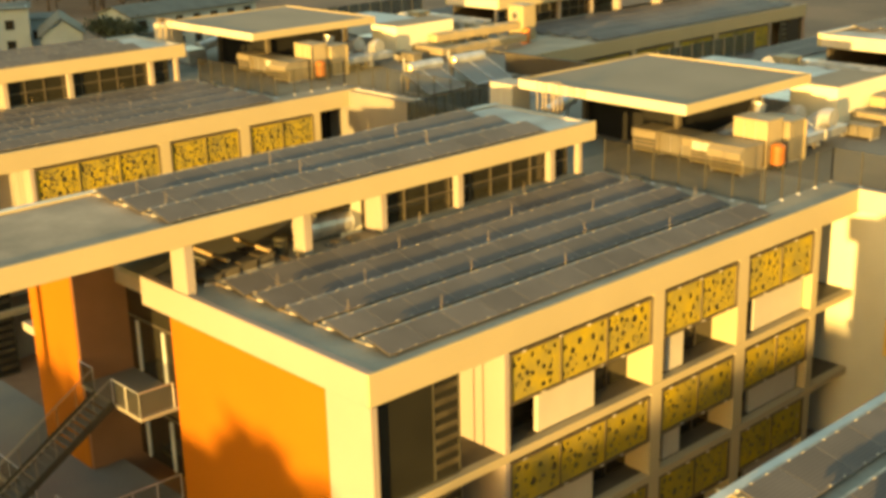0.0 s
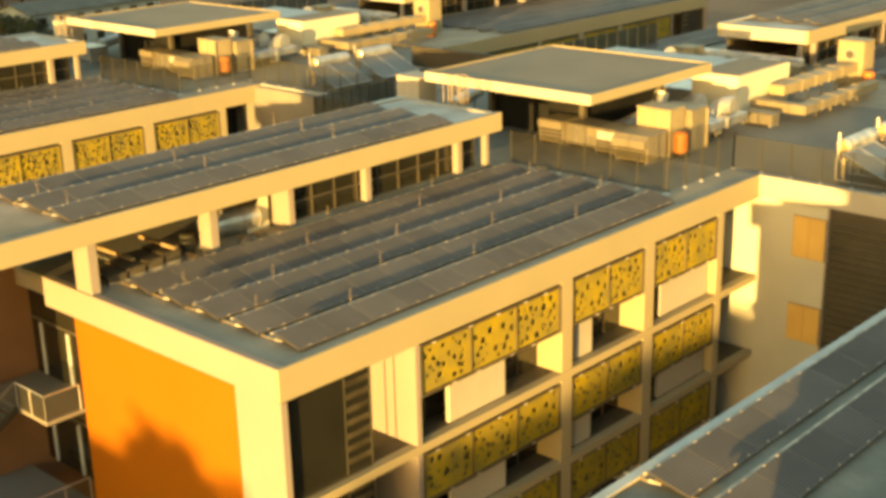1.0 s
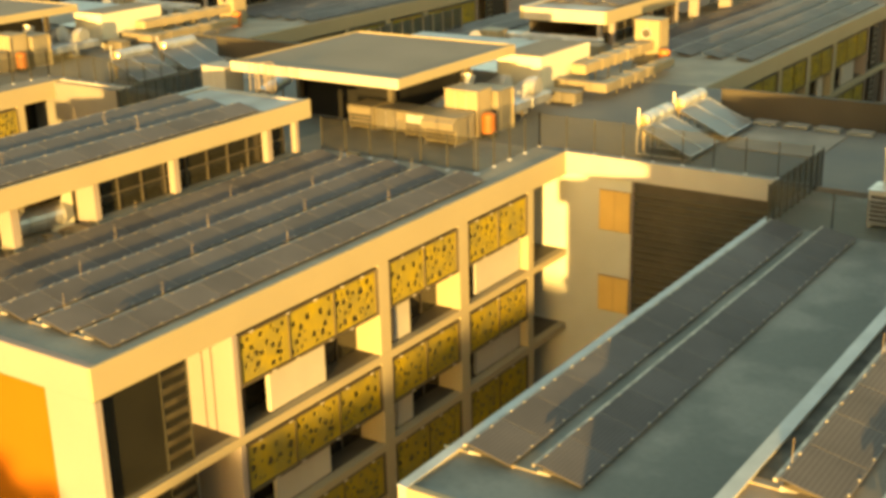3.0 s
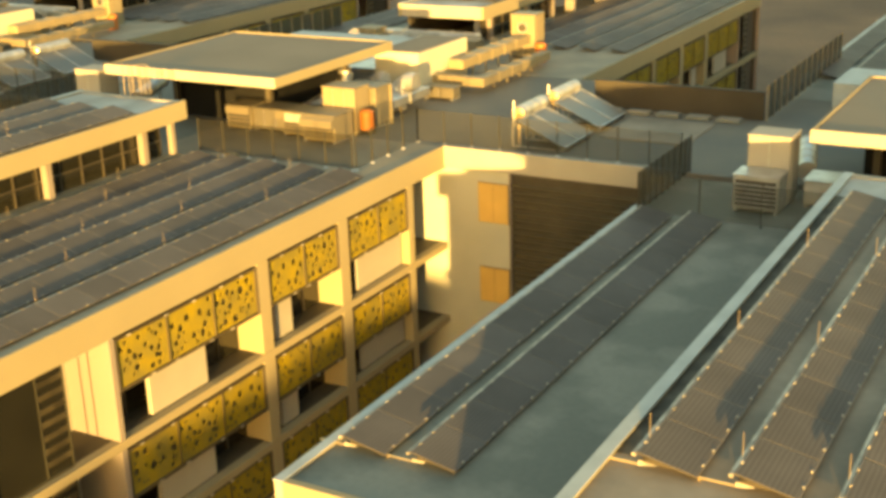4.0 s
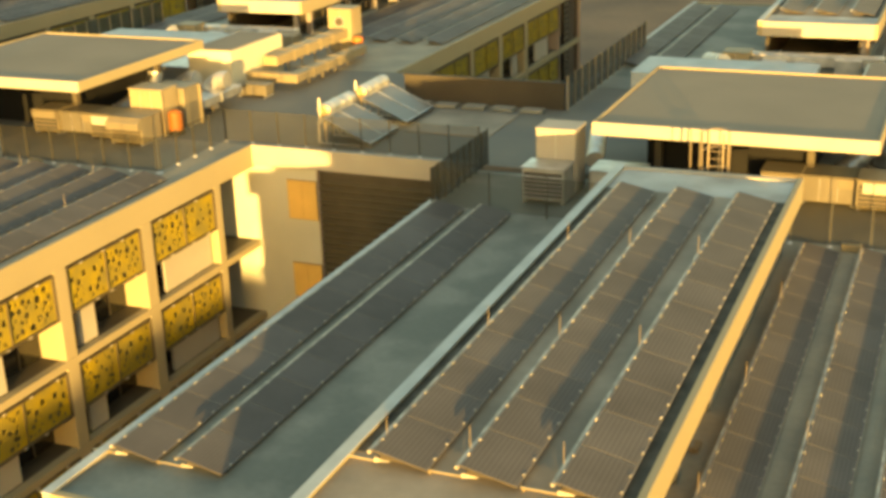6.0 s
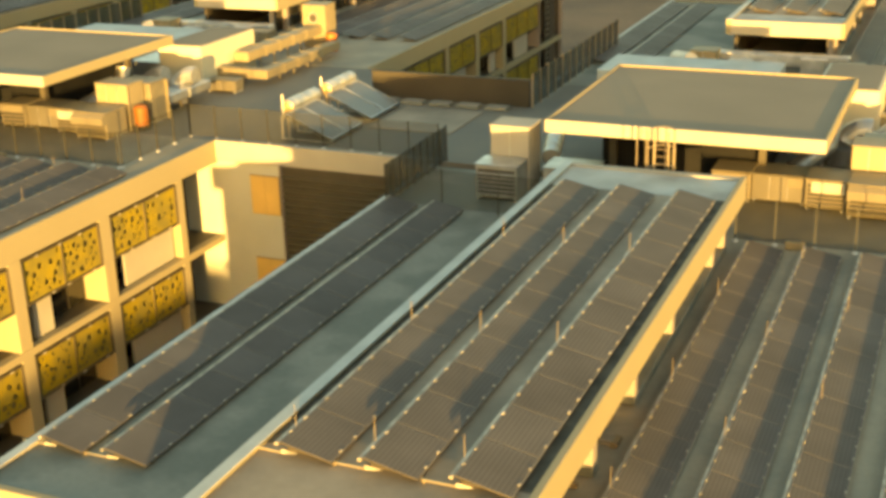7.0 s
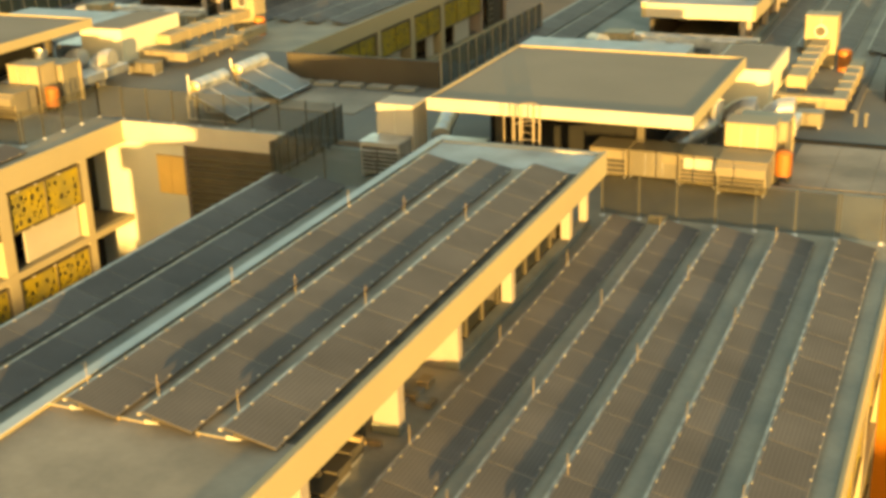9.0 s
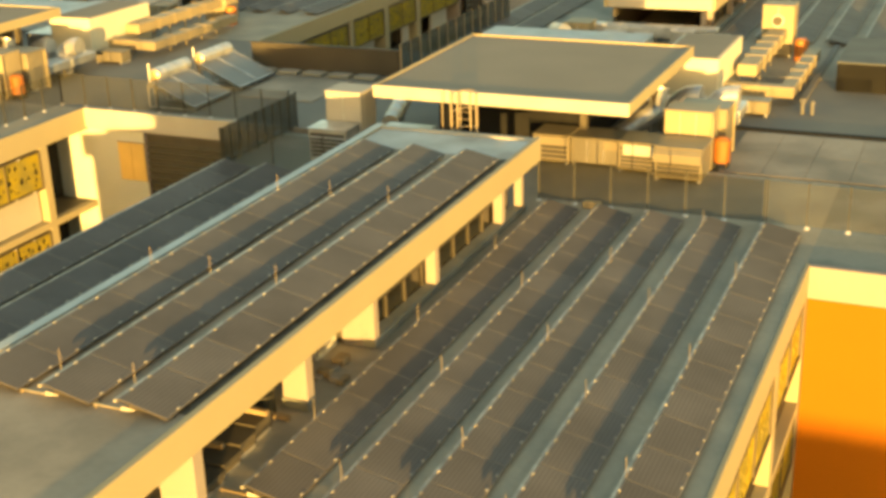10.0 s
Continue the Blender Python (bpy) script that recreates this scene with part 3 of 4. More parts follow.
def rail(pl, pts, z, h=1.05):
    r = thing("balustrade", (pl.x(pts[0][0]), pl.y(pts[0][1]), z), "light metal balustrade with mesh infill", "railing", "balustrades")
    for (xa, ya), (xb, yb) in zip(pts, pts[1:]):
        a, b = Vector((pl.x(xa), pl.y(ya), z)), Vector((pl.x(xb), pl.y(yb), z))
        bm = bmesh.new()
        tube(bm, a + Vector((0, 0, h)), b + Vector((0, 0, h)), 0.03, 8)
        part("top_rail", bm, GALV, r)
        n = max(1, round((b - a).length / 1.2))
        for i in range(n + 1):
            p = a.lerp(b, i / n)
            bm = bmesh.new()
            tube(bm, p, p + Vector((0, 0, h)), 0.03, 6)
            part("post", bm, GALV, r)
        bm = bmesh.new()
        x0, x1, y0, y1 = min(a.x, b.x), max(a.x, b.x), min(a.y, b.y), max(a.y, b.y)
        box(bm, x0 - 0.006, x1 + 0.006, y0 - 0.006, y1 + 0.006, z + 0.08, z + h - 0.05)
        part("mesh_infill", bm, FENCEPANE, r)


def fence(pts, z=DECK_Z, h=1.75, pane=None, step=1.5, foot=True, label="tall mesh safety fence with dark posts on the roof", post=0.028, metal=None):
    f = thing("roof_fence", (*pts[0], z), label, "fence", "roof fences")
    for a, b in zip(pts, pts[1:]):
        a, b = Vector((*a, z)), Vector((*b, z))
        n = max(1, round((b - a).length / step))
        d = (b - a).normalized()
        for i in range(n + 1):
            p = a.lerp(b, i / n)
            bm = bmesh.new()
            box(bm, p.x - post, p.x + post, p.y - post, p.y + post, z, z + h)
            part("post", bm, metal or POST, f)
            if foot:
                bm = bmesh.new()
                tube(bm, (p.x, p.y, z), (p.x, p.y, z + 0.10), 0.13, 8, 0.06)
                part("post_foot", bm, ALU, f)
            if i < n:
                q = a.lerp(b, (i + 1) / n)
                bm = bmesh.new()
                s, e = p + d * 0.06, q - d * 0.06
                x0, x1, y0, y1 = min(s.x, e.x), max(s.x, e.x), min(s.y, e.y), max(s.y, e.y)
                box(bm, x0 - 0.006, x1 + 0.006, y0 - 0.006, y1 + 0.006, z + 0.10, z + h - 0.04)
                part("fence_panel", bm, pane or FENCEPANE, f)
    return f


# ---- rooftop plant ----
def unit_box(at, size, mat, label, category, group, louvres=0, cap=0.0, fan=None, seed=0):
    """A plant box on feet with panel seams, a rim, louvres on its sunny front and perhaps a fan."""
    x, y, z = at
    sx, sy, sz = size
    t = thing(category.replace(" ", "_"), (x + sx / 2, y + sy / 2, z), label, category, group)
    boxpart("casing", (x, x + sx, y, y + sy, z + 0.12, z + sz), mat, t, bev=0.03)
    boxpart("lid", (x - 0.04, x + sx + 0.04, y - 0.04, y + sy + 0.04, z + sz + 0.002, z + sz + 0.06), mat, t, bev=0.02)
    for fx in (x + 0.05, x + sx - 0.17):
        boxpart("skid", (fx, fx + 0.12, y, y + sy, z, z + 0.118), GALV, t)
    if louvres:
        boxpart("grille", (x + 0.1, x + sx - 0.1, y - 0.012, y - 0.004, z + 0.2, z + sz - 0.15), DARK, t)
        for i in range(louvres):
            zz = z + 0.24 + i * (sz - 0.42) / louvres
            bm = bmesh.new()
            v = box(bm, x + 0.1, x + sx - 0.1, y - 0.07, y - 0.014, zz, zz + 0.02)
            for q in (v[2], v[3], v[6], v[7]):
                q.co.z += 0.04
            part("louvre_slat", bm, mat, t)
    else:
        n = max(1, int(sx / 1.0))
        for i in range(1, n + 1):
            xx = x + sx * i / (n + 1)
            boxpart("seam", (xx - 0.015, xx + 0.015, y - 0.012, y - 0.002, z + 0.2, z + sz - 0.05), GALV, t)
        boxpart("access_panel", (x + sx + 0.002, x + sx + 0.02, y + sy * 0.2, y + sy * 0.8, z + 0.3, z + sz - 0.2), mat, t, bev=0.008)
    if fan:
        bm = bmesh.new()
        c = (x + sx / 2, y, z + sz * fan)
        tube(bm, (c[0], y - 0.12, c[2]), (c[0], y - 0.005, c[2]), 0.36, 20)
        part("fan_ring", bm, GALV, t)
        bm = bmesh.new()
        tube(bm, (c[0], y - 0.14, c[2]), (c[0], y - 0.122, c[2]), 0.27, 20)
        part("fan_hub", bm, DARK, t)
    return t


def duct(points, w, h, mat=None, label="rectangular sheet metal duct with flanges on low stands", group="ducts", lip=0.04):
    """A rectangular duct along axis-parallel points, with flanges, elbows and stands."""
    mat = mat or DUCT
    t = thing("air_duct", (points[0][0], points[0][1], DECK_Z), label, "duct", group)
    for a, b in zip(points, points[1:]):
        a, b = Vector(a), Vector(b)
        along = (b - a).normalized()
        lo = Vector((min(a.x, b.x), min(a.y, b.y), min(a.z, b.z)))
        hi = Vector((max(a.x, b.x), max(a.y, b.y), max(a.z, b.z)))
        if abs(along.z) > 0.5:
            dims = (lo.x - w / 2, hi.x + w / 2, lo.y - w / 2, hi.y + w / 2, lo.z, hi.z)
        elif abs(along.x) > 0.5:
            dims = (lo.x - w / 2, hi.x + w / 2, lo.y - w / 2, lo.y + w / 2, lo.z - h / 2, lo.z + h / 2)
        else:
            dims = (lo.x - w / 2 + 0.004, lo.x + w / 2 - 0.004, lo.y - w / 2 + 0.004, hi.y + w / 2 - 0.004, lo.z - h / 2 + 0.004, lo.z + h / 2 - 0.004)
        boxpart("duct_run", dims, mat, t, bev=min(w, h) * 0.10)
        n = int((b - a).length / 1.9)
        for i in range(1, n + 1):
            p = a.lerp(b, i / (n + 1))
            e = lip
            if abs(along.x) > 0.5:
                boxpart("flange", (p.x - 0.03, p.x + 0.03, p.y - w / 2 - e, p.y + w / 2 + e, p.z - h / 2 - e, p.z + h / 2 + e), CASING if mat is CASING else GALV, t)
            elif abs(along.y) > 0.5:
                boxpart("flange", (p.x - w / 2 - e, p.x + w / 2 + e, p.y - 0.03, p.y + 0.03, p.z - h / 2 - e, p.z + h / 2 + e), CASING if mat is CASING else GALV, t)
            if abs(along.z) < 0.5 and p.z - h / 2 > DECK_Z + 0.05:
                boxpart("stand", (p.x - 0.035, p.x + 0.035, p.y - 0.035, p.y + 0.035, DECK_Z, p.z - h / 2), CASING, t)
    return t


def round_duct(a, b, r, label="silver round spiral duct with bands", group="round ducts", mat=None, stand=True):
    a, b = Vector(a), Vector(b)
    t = thing("round_duct", tuple(a), label, "duct", group)
    bm = bmesh.new()
    tube(bm, a, b, r, 18)
    part("duct_run", bm, mat or GALV, t)
    n = max(2, int((b - a).length / 0.7))
    for i in range(n + 1):
        p, d = a.lerp(b, i / n), (b - a).normalized()
        bm = bmesh.new()
        tube(bm, p - d * 0.03, p + d * 0.03, r * 1.06, 18)
        part("band", bm, ALU, t)
    if stand:
        for u in (0.15, 0.85):
            p = a.lerp(b, u)
            boxpart("stand", (p.x - 0.06, p.x + 0.06, p.y - 0.06, p.y + 0.06, DECK_Z, max(p.z - r * 0.9, DECK_Z + 0.02)), GALV, t)
    return t


def bent_tube(bm, pts, r, n=6):
    """One tube swept along a bent line."""
    pts = [Vector(p) for p in pts]
    rings = []
    for i, p in enumerate(pts):
        d = (pts[min(i + 1, len(pts) - 1)] - pts[max(i - 1, 0)]).normalized()
        side = d.cross(Vector((0, 0, 1)) if abs(d.z) < 0.9 else Vector((1, 0, 0))).normalized()
        upw = side.cross(d).normalized()
        rings.append([bm.verts.new(p + side * (r * math.cos(2 * math.pi * k / n)) + upw * (r * math.sin(2 * math.pi * k / n))) for k in range(n)])
    for a, c in zip(rings, rings[1:]):
        for k in range(n):
            bm.faces.new((a[k], a[(k + 1) % n], c[(k + 1) % n], c[k]))
    bm.faces.new(rings[0][::-1])
    bm.faces.new(rings[-1])
    bmesh.ops.recalc_face_normals(bm, faces=bm.faces[:])


def roof_ladder(pl):
    """A cage ladder up the rear end of the raised roof, its rails standing well above the edge."""
    cx, yy, top = -13.62, 23.45, 17.2
    t = thing("cage_ladder", (pl.x(cx), pl.y(yy), DECK_Z), "pale metal cage ladder behind the raised roof edge", "ladder", "cage ladders")
    for xa in (cx - 0.27, cx + 0.27):
        bm = bmesh.new()
        tube(bm, (pl.x(xa), pl.y(yy), DECK_Z), (pl.x(xa), pl.y(yy), top), 0.035, 8)
        part("stile", bm, LADDER, t)
    for i in range(14):
        bm = bmesh.new()
        z = DECK_Z + 0.25 + i * 0.28
        tube(bm, (pl.x(cx - 0.27), pl.y(yy), z), (pl.x(cx + 0.27), pl.y(yy), z), 0.012, 6)
        part("rung", bm, LADDER, t)
    arc = [math.pi * q / 8 for q in range(9)]
    for z in (15.0, 15.75, 16.5, top):
        bm = bmesh.new()
        bent_tube(bm, [(pl.x(cx + 0.5 * math.cos(a)), pl.y(yy + 0.7 * math.sin(a)), z) for a in arc], 0.022)
        part("hoop", bm, LADDER, t)
    for q in (0, 2, 4, 6, 8):
        x, y = pl.x(cx + 0.5 * math.cos(arc[q])), pl.y(yy + 0.7 * math.sin(arc[q]))
        bm = bmesh.new()
        tube(bm, (x, y, 15.0), (x, y, top), 0.022, 6)
        part("cage_bar", bm, LADDER, t)
    # short pale guard posts beside the ladder
    for dx in (-0.95, -0.6):
        bm = bmesh.new()
        tube(bm, (pl.x(cx + dx), pl.y(yy + 0.1), DECK_Z), (pl.x(cx + dx), pl.y(yy + 0.1), top + 0.1), 0.022, 6)
        part("guard_post", bm, LADDER, t)


def plant(pl):
    X, Y, Z = pl.x, pl.y, DECK_Z
    g = "rooftop units"
    # the chain of casings and the tall unit before the canopy
    u = unit_box((X(-12.8), Y(29.1), Z), (1.6, 1.6, 1.25), CASING, "cream plant casing with an open louvred front", "louvred unit", g, louvres=4)
    boxpart("top_band", (X(-12.8), X(-11.2), Y(29.0), Y(29.09), Z + 0.88, Z + 1.24), CASING, u)
    u = unit_box((X(-11.18), Y(29.3), Z), (2.15, 1.6, 1.2), DUCT, "dull olive plant casing with a small bright panel", "plant unit", g)
    boxpart("access_panel", (X(-9.75), X(-9.1), Y(29.27), Y(29.285), Z + 0.78, Z + 1.15), CASING, u)
    u = unit_box((X(-9.0), Y(28.9), Z), (1.6, 1.7, 1.28), CASING, "louvred plant casing with a bright white front band", "louvred unit", g, louvres=5)
    boxpart("white_band", (X(-8.75), X(-7.45), Y(28.76), Y(28.8), Z + 0.82, Z + 1.25), PUREWHITE, u, "bright white front band")
    u = unit_box((X(-7.3), Y(28.3), Z), (1.95, 1.7, 1.40), CASING, "cream air handling unit with a deep hood over louvres", "louvred unit", g, louvres=5)
    bm = bmesh.new()
    v = box(bm, X(-7.3), X(-5.35), Y(28.0), Y(28.29), Z + 0.86, Z + 1.40)
    for q in v:
        if q.co.y < Y(28.1) and q.co.z > Z + 1.2:
            q.co.z -= 0.18
    part("hood", bm, CASING, u)
    u = unit_box((X(-7.45), Y(30.4), Z), (2.0, 1.4, 2.38), CASING, "tall cream air handling unit", "plant unit", g)
    boxpart("corner_post", (X(-5.44), X(-5.36), Y(30.3), Y(30.38), Z, Z + 2.3), CASING, u)
    u = unit_box((X(-7.2), Y(31.95), Z), (2.05, 1.5, 2.15), DUCT, "rear section of the tall air handling unit", "plant unit", g)
    boxpart("side_frame", (X(-5.13), X(-5.05), Y(33.3), Y(33.45), Z, Z + 2.1), CASING, u)
    bm = bmesh.new()
    tube(bm, (X(-5.08), Y(30.9), Z + 0.25), (X(-5.08), Y(30.9), Z + 1.18), 0.36, 20)
    t = thing("drum_tank", (X(-5.0), Y(30.9), Z), "orange painted drum on a steel frame", "tank", "drums")
    part("drum", bm, RUST, t)
    bm = bmesh.new()
    tube(bm, (X(-5.08), Y(30.9), Z + 1.18), (X(-5.08), Y(30.9), Z + 1.3), 0.38, 20, 0.22)
    part("cap", bm, RUST, t)
    for dx in (-0.25, 0.25):
        boxpart("frame_leg", (X(-5.08) + dx - 0.05, X(-5.08) + dx + 0.05, Y(30.6), Y(31.2), Z, Z + 0.25), POST, t)
    t = thing("drum_tank", (X(-5.3), Y(51.6), Z), "orange painted drum beside the cooling unit", "tank", "drums")
    bm = bmesh.new()
    tube(bm, (X(-5.0), Y(52.1), Z), (X(-5.0), Y(52.1), Z + 1.1), 0.38, 20)
    part("drum", bm, RUST, t)
    bm = bmesh.new()
    tube(bm, (X(-5.0), Y(52.1), Z + 1.1), (X(-5.0), Y(52.1), Z + 1.22), 0.40, 20, 0.25)
    part("cap", bm, RUST, t)
    boxpart_thing("junction_box", (X(-9.0), X(-8.3), Y(24.0), Y(24.25), Z, Z + 0.3), CASING, "small cream junction box by the fence", "junction box", "junction boxes")
    # silver ducts beside and under the canopy
    round_duct((X(-9.9), Y(32.4), Z + 0.55), (X(-8.8), Y(34.3), Z + 1.3), 0.42)
    round_duct((X(-8.78), Y(34.33), Z + 1.28), (X(-8.7), Y(34.6), Z + 2.3), 0.40, stand=False)
    duct([(X(-9.2), Y(37.3), Z + 0.85), (X(-6.0), Y(37.3), Z + 0.85), (X(-6.0), Y(34.3), Z + 0.85)], 1.35, 0.5, GALV)
    round_duct((X(-7.6), Y(35.1), Z + 0.6), (X(-7.6), Y(38.4), Z + 0.8), 0.34)
    for q, (xa, ya, r) in enumerate(((-8.3, 36.0, 0.55), (-6.7, 36.6, 0.5))):
        t = thing("duct_elbow", (X(xa), Y(ya), Z), "fat silver duct elbow bending to the roof", "duct", "duct elbows")
        bm = bmesh.new()
        bent_tube(bm, [(X(xa), Y(ya), Z), *[(X(xa + 1.0 - 1.0 * math.cos(a)), Y(ya + 0.25 * math.sin(a)), Z + 0.75 + 0.8 * math.sin(a)) for a in [math.pi * 0.55 * k / 6 for k in range(7)]]], r, 14)
        part("elbow", bm, GALV, t)
        bm = bmesh.new()
        tube(bm, (X(xa), Y(ya), Z), (X(xa), Y(ya), Z + 0.1), r * 1.12, 16)
        part("collar", bm, ALU, t)
    # white lift housing
    t = thing("lift_housing", (X(-9), Y(42), Z), "white rendered lift housing with a flat roof", "roof housing", "lift housings")
    boxpart("wall", (X(-10.2), X(-7.2), Y(40.0), Y(46.0), Z, 15.35), PUREWHITE, t, bev=0.02)
    boxpart("roof_panel", (X(-10.05), X(-7.35), Y(40.15), Y(45.85), 15.35, 15.39), PAVROOF, t)
    boxpart("base_duct", (X(-12.6), X(-10.22), Y(40.4), Y(44.0), Z, 14.2), GALV, t, bev=0.05)
    # looping duct and stacked units behind
    duct([(X(-7.1), Y(41.9), Z + 0.68), (X(-4.15), Y(41.9), Z + 0.68), (X(-4.15), Y(50.6), Z + 0.68)], 0.75, 0.55, CASING, "low looping cream duct with raised flanges", lip=0.03)
    duct([(X(-6.35), Y(43.4), Z + 1.35), (X(-6.35), Y(52.0), Z + 1.35)], 1.0, 0.62, CASING, "raised cream duct with flanges on thin legs", lip=0.03)
    unit_box((X(-6.5), Y(39.3), Z), (1.9, 0.9, 0.7), DUCT, "low dull casing below the looping duct", "plant unit", g)
    unit_box((X(-7.3), Y(52.4), Z), (1.75, 1.5, 2.9), CASING, "tall cream cooling unit with a round fan", "cooling unit", g, fan=0.72)
    # silver boxes between the canopy and the rear roofs
    unit_box((X(-22.6), Y(45.8), Z), (9.6, 4.4, 1.35), COPING, "broad low plant enclosure with a grey lid", "plant enclosure", g)
    for xx, yy, s, m in ((-18.6, 51.2, (1.5, 1.4, 1.6), CASING), (-16.4, 51.0, (1.3, 1.6, 1.1), GALV), (-14.6, 50.8, (1.1, 2.2, 1.0), GALV), (-12.4, 51.6, (1.4, 1.3, 1.3), GALV), (-10.5, 50.4, (1.6, 1.2, 1.3), DUCT), (-9.9, 47.2, (1.2, 1.6, 0.9), CASING)):
        unit_box((X(xx), Y(yy), Z), s, m, "sheet metal plant casing", "plant unit", g)
    duct([(X(-17.4), Y(52.6), Z + 1.1), (X(-10.2), Y(52.6), Z + 1.1)], 0.8, 0.7, GALV)
    round_duct((X(-19.6), Y(52.4), Z + 0.9), (X(-18.4), Y(50.4), Z + 1.2), 0.45)
    # units at the far side of the low roof
    unit_box((X(-22.0), Y(27.62), Z), (1.75, 1.5, 2.82), WHITE, "tall cream air handling unit, lit along its top", "plant unit", g)
    unit_box((X(-22.15), Y(26.2), Z), (1.85, 1.3, 1.5), GALV, "grey louvred condenser bank", "louvred unit", g, louvres=6)
    unit_box((X(-19.7), Y(27.8), Z), (2.2, 1.6, 1.1), GALV, "grey low sheet metal casing", "plant unit", g)
    round_duct((X(-20.9), Y(33.4), Z + 1.2), (X(-20.2), Y(30.4), Z + 0.8), 0.4)
    # fences
    if pl.k == 1:
        fence([(X(-10.9), Y(24.4)), (X(-2.2), Y(24.4))], pane=FENCEOLIVE, label="olive mesh safety fence with dark posts")
        fence([(X(-2.1), Y(24.4)), (X(8.0), Y(24.4))])
    else:
        fence([(X(-10.9), Y(24.5)), (X(-1.85), Y(24.5))], pane=FENCEOLIVE, label="olive mesh safety fence with dark posts")
        fence([(X(-1.75), Y(24.6)), (X(-1.75), Y(30.35)), (X(12.0), Y(30.35))])
    fence([(X(-25.5), Y(24.4)), (X(-25.5), Y(31.0))], pane=FENCEDARK, foot=False, step=0.75, label="dark slatted roof fence")
    fence([(X(-25.4), Y(24.4)), (X(-18.0), Y(24.4))], foot=False, step=2.4)
    fence([(X(-25.0), Y(41.8)), (X(-25.0), Y(58.8))], foot=False, pane=FENCEDARK, h=1.9, step=1.3, post=0.04, metal=LADDER, label="dark slatted roof fence")


def solar_heater(pl, y0, y1, yt):
    """A pair of tilted glass collectors with a lying silver tank along their upper edge."""
    X, Y, Z = pl.x, pl.y, DECK_Z
    t = thing("solar_water_heater", (X(4.4), Y((y0 + y1) / 2), Z), "tilted pale glass collectors below a lying silver tank", "water heater", "solar water heaters")
    rise, run = 1.12, 2.55
    mid = (y0 + y1) / 2
    for ya, yb in ((y0, mid - 0.02), (mid + 0.02, y1)):
        bm = bmesh.new()
        v = box(bm, X(3.38), X(3.38 + run), Y(ya), Y(yb), Z + 0.12, Z + 0.22)
        for q in v:
            if q.co.x < X(4):
                q.co.z += rise
        c = part("collector", bm, COLLECTOR, t, "pale glass collector")
        for xa, xb, yc, yd in ((0, run, ya, ya + 0.05), (0, run, yb - 0.05, yb), (0, 0.06, ya + 0.05, yb - 0.05), (run - 0.06, run, ya + 0.05, yb - 0.05)):
            bm = bmesh.new()
            v = box(bm, X(3.38 + xa), X(3.38 + xb), Y(yc), Y(yd), Z + 0.10, Z + 0.25)
            for q in v:
                q.co.z += rise * (1 - (q.co.x - X(3.38)) / run)
            part("frame", bm, GALV, c)
    for yy in (y0 + 0.2, mid, y1 - 0.2):
        boxpart("leg", (X(3.42), X(3.5), Y(yy) - 0.04, Y(yy) + 0.04, Z, Z + rise + 0.05), GALV, t)
        boxpart("foot_rail", (X(3.02), X(3.34 + run), Y(yy) - 0.03, Y(yy) + 0.03, Z, Z + 0.06), GALV, t)
        boxpart("tank_post", (X(3.02), X(3.09), Y(yy) - 0.04, Y(yy) + 0.04, Z + 0.062, Z + 1.2), GALV, t)
    tank_end = yt + 2.95
    bm = bmesh.new()
    tube(bm, (X(3.05), Y(yt), Z + 1.5), (X(3.05), Y(tank_end), Z + 1.5), 0.36, 24)
    tank = part("tank", bm, GALV, t, "silver lying tank")
    for q, s in ((yt, -1), (tank_end, 1)):
        bm = bmesh.new()
        tube(bm, (X(3.05), Y(q), Z + 1.5), (X(3.05), Y(q) + s * 0.1, Z + 1.5), 0.355, 24, 0.22)
        part("end_cap", bm, BRASSY, tank)
    for u in (0.2, 0.5, 0.8):
        yy = Y(yt + 2.95 * u)
        bm = bmesh.new()
        tube(bm, (X(3.05), yy - 0.03, Z + 1.5), (X(3.05), yy + 0.03, Z + 1.5), 0.372, 24)
        part("strap", bm, GALV, tank)
    bm = bmesh.new()
    tube(bm, (X(2.95), Y(yt) - 0.25, Z + 0.9), (X(2.95), Y(yt) - 0.25, Z + 2.2), 0.05, 8)
    tube(bm, (X(2.95), Y(yt) - 0.25, Z + 1.5), (X(2.95), Y(yt) - 0.05, Z + 1.5), 0.05, 8)
    part("vent_pipe", bm, ALU, tank)
    bm = bmesh.new()
    tube(bm, (X(3.2), Y(yt) - 0.2, Z + 0.1), (X(3.2), Y(yt) - 0.2, Z + 1.2), 0.06, 8)
    part("supply_pipe", bm, BRASSY, tank)


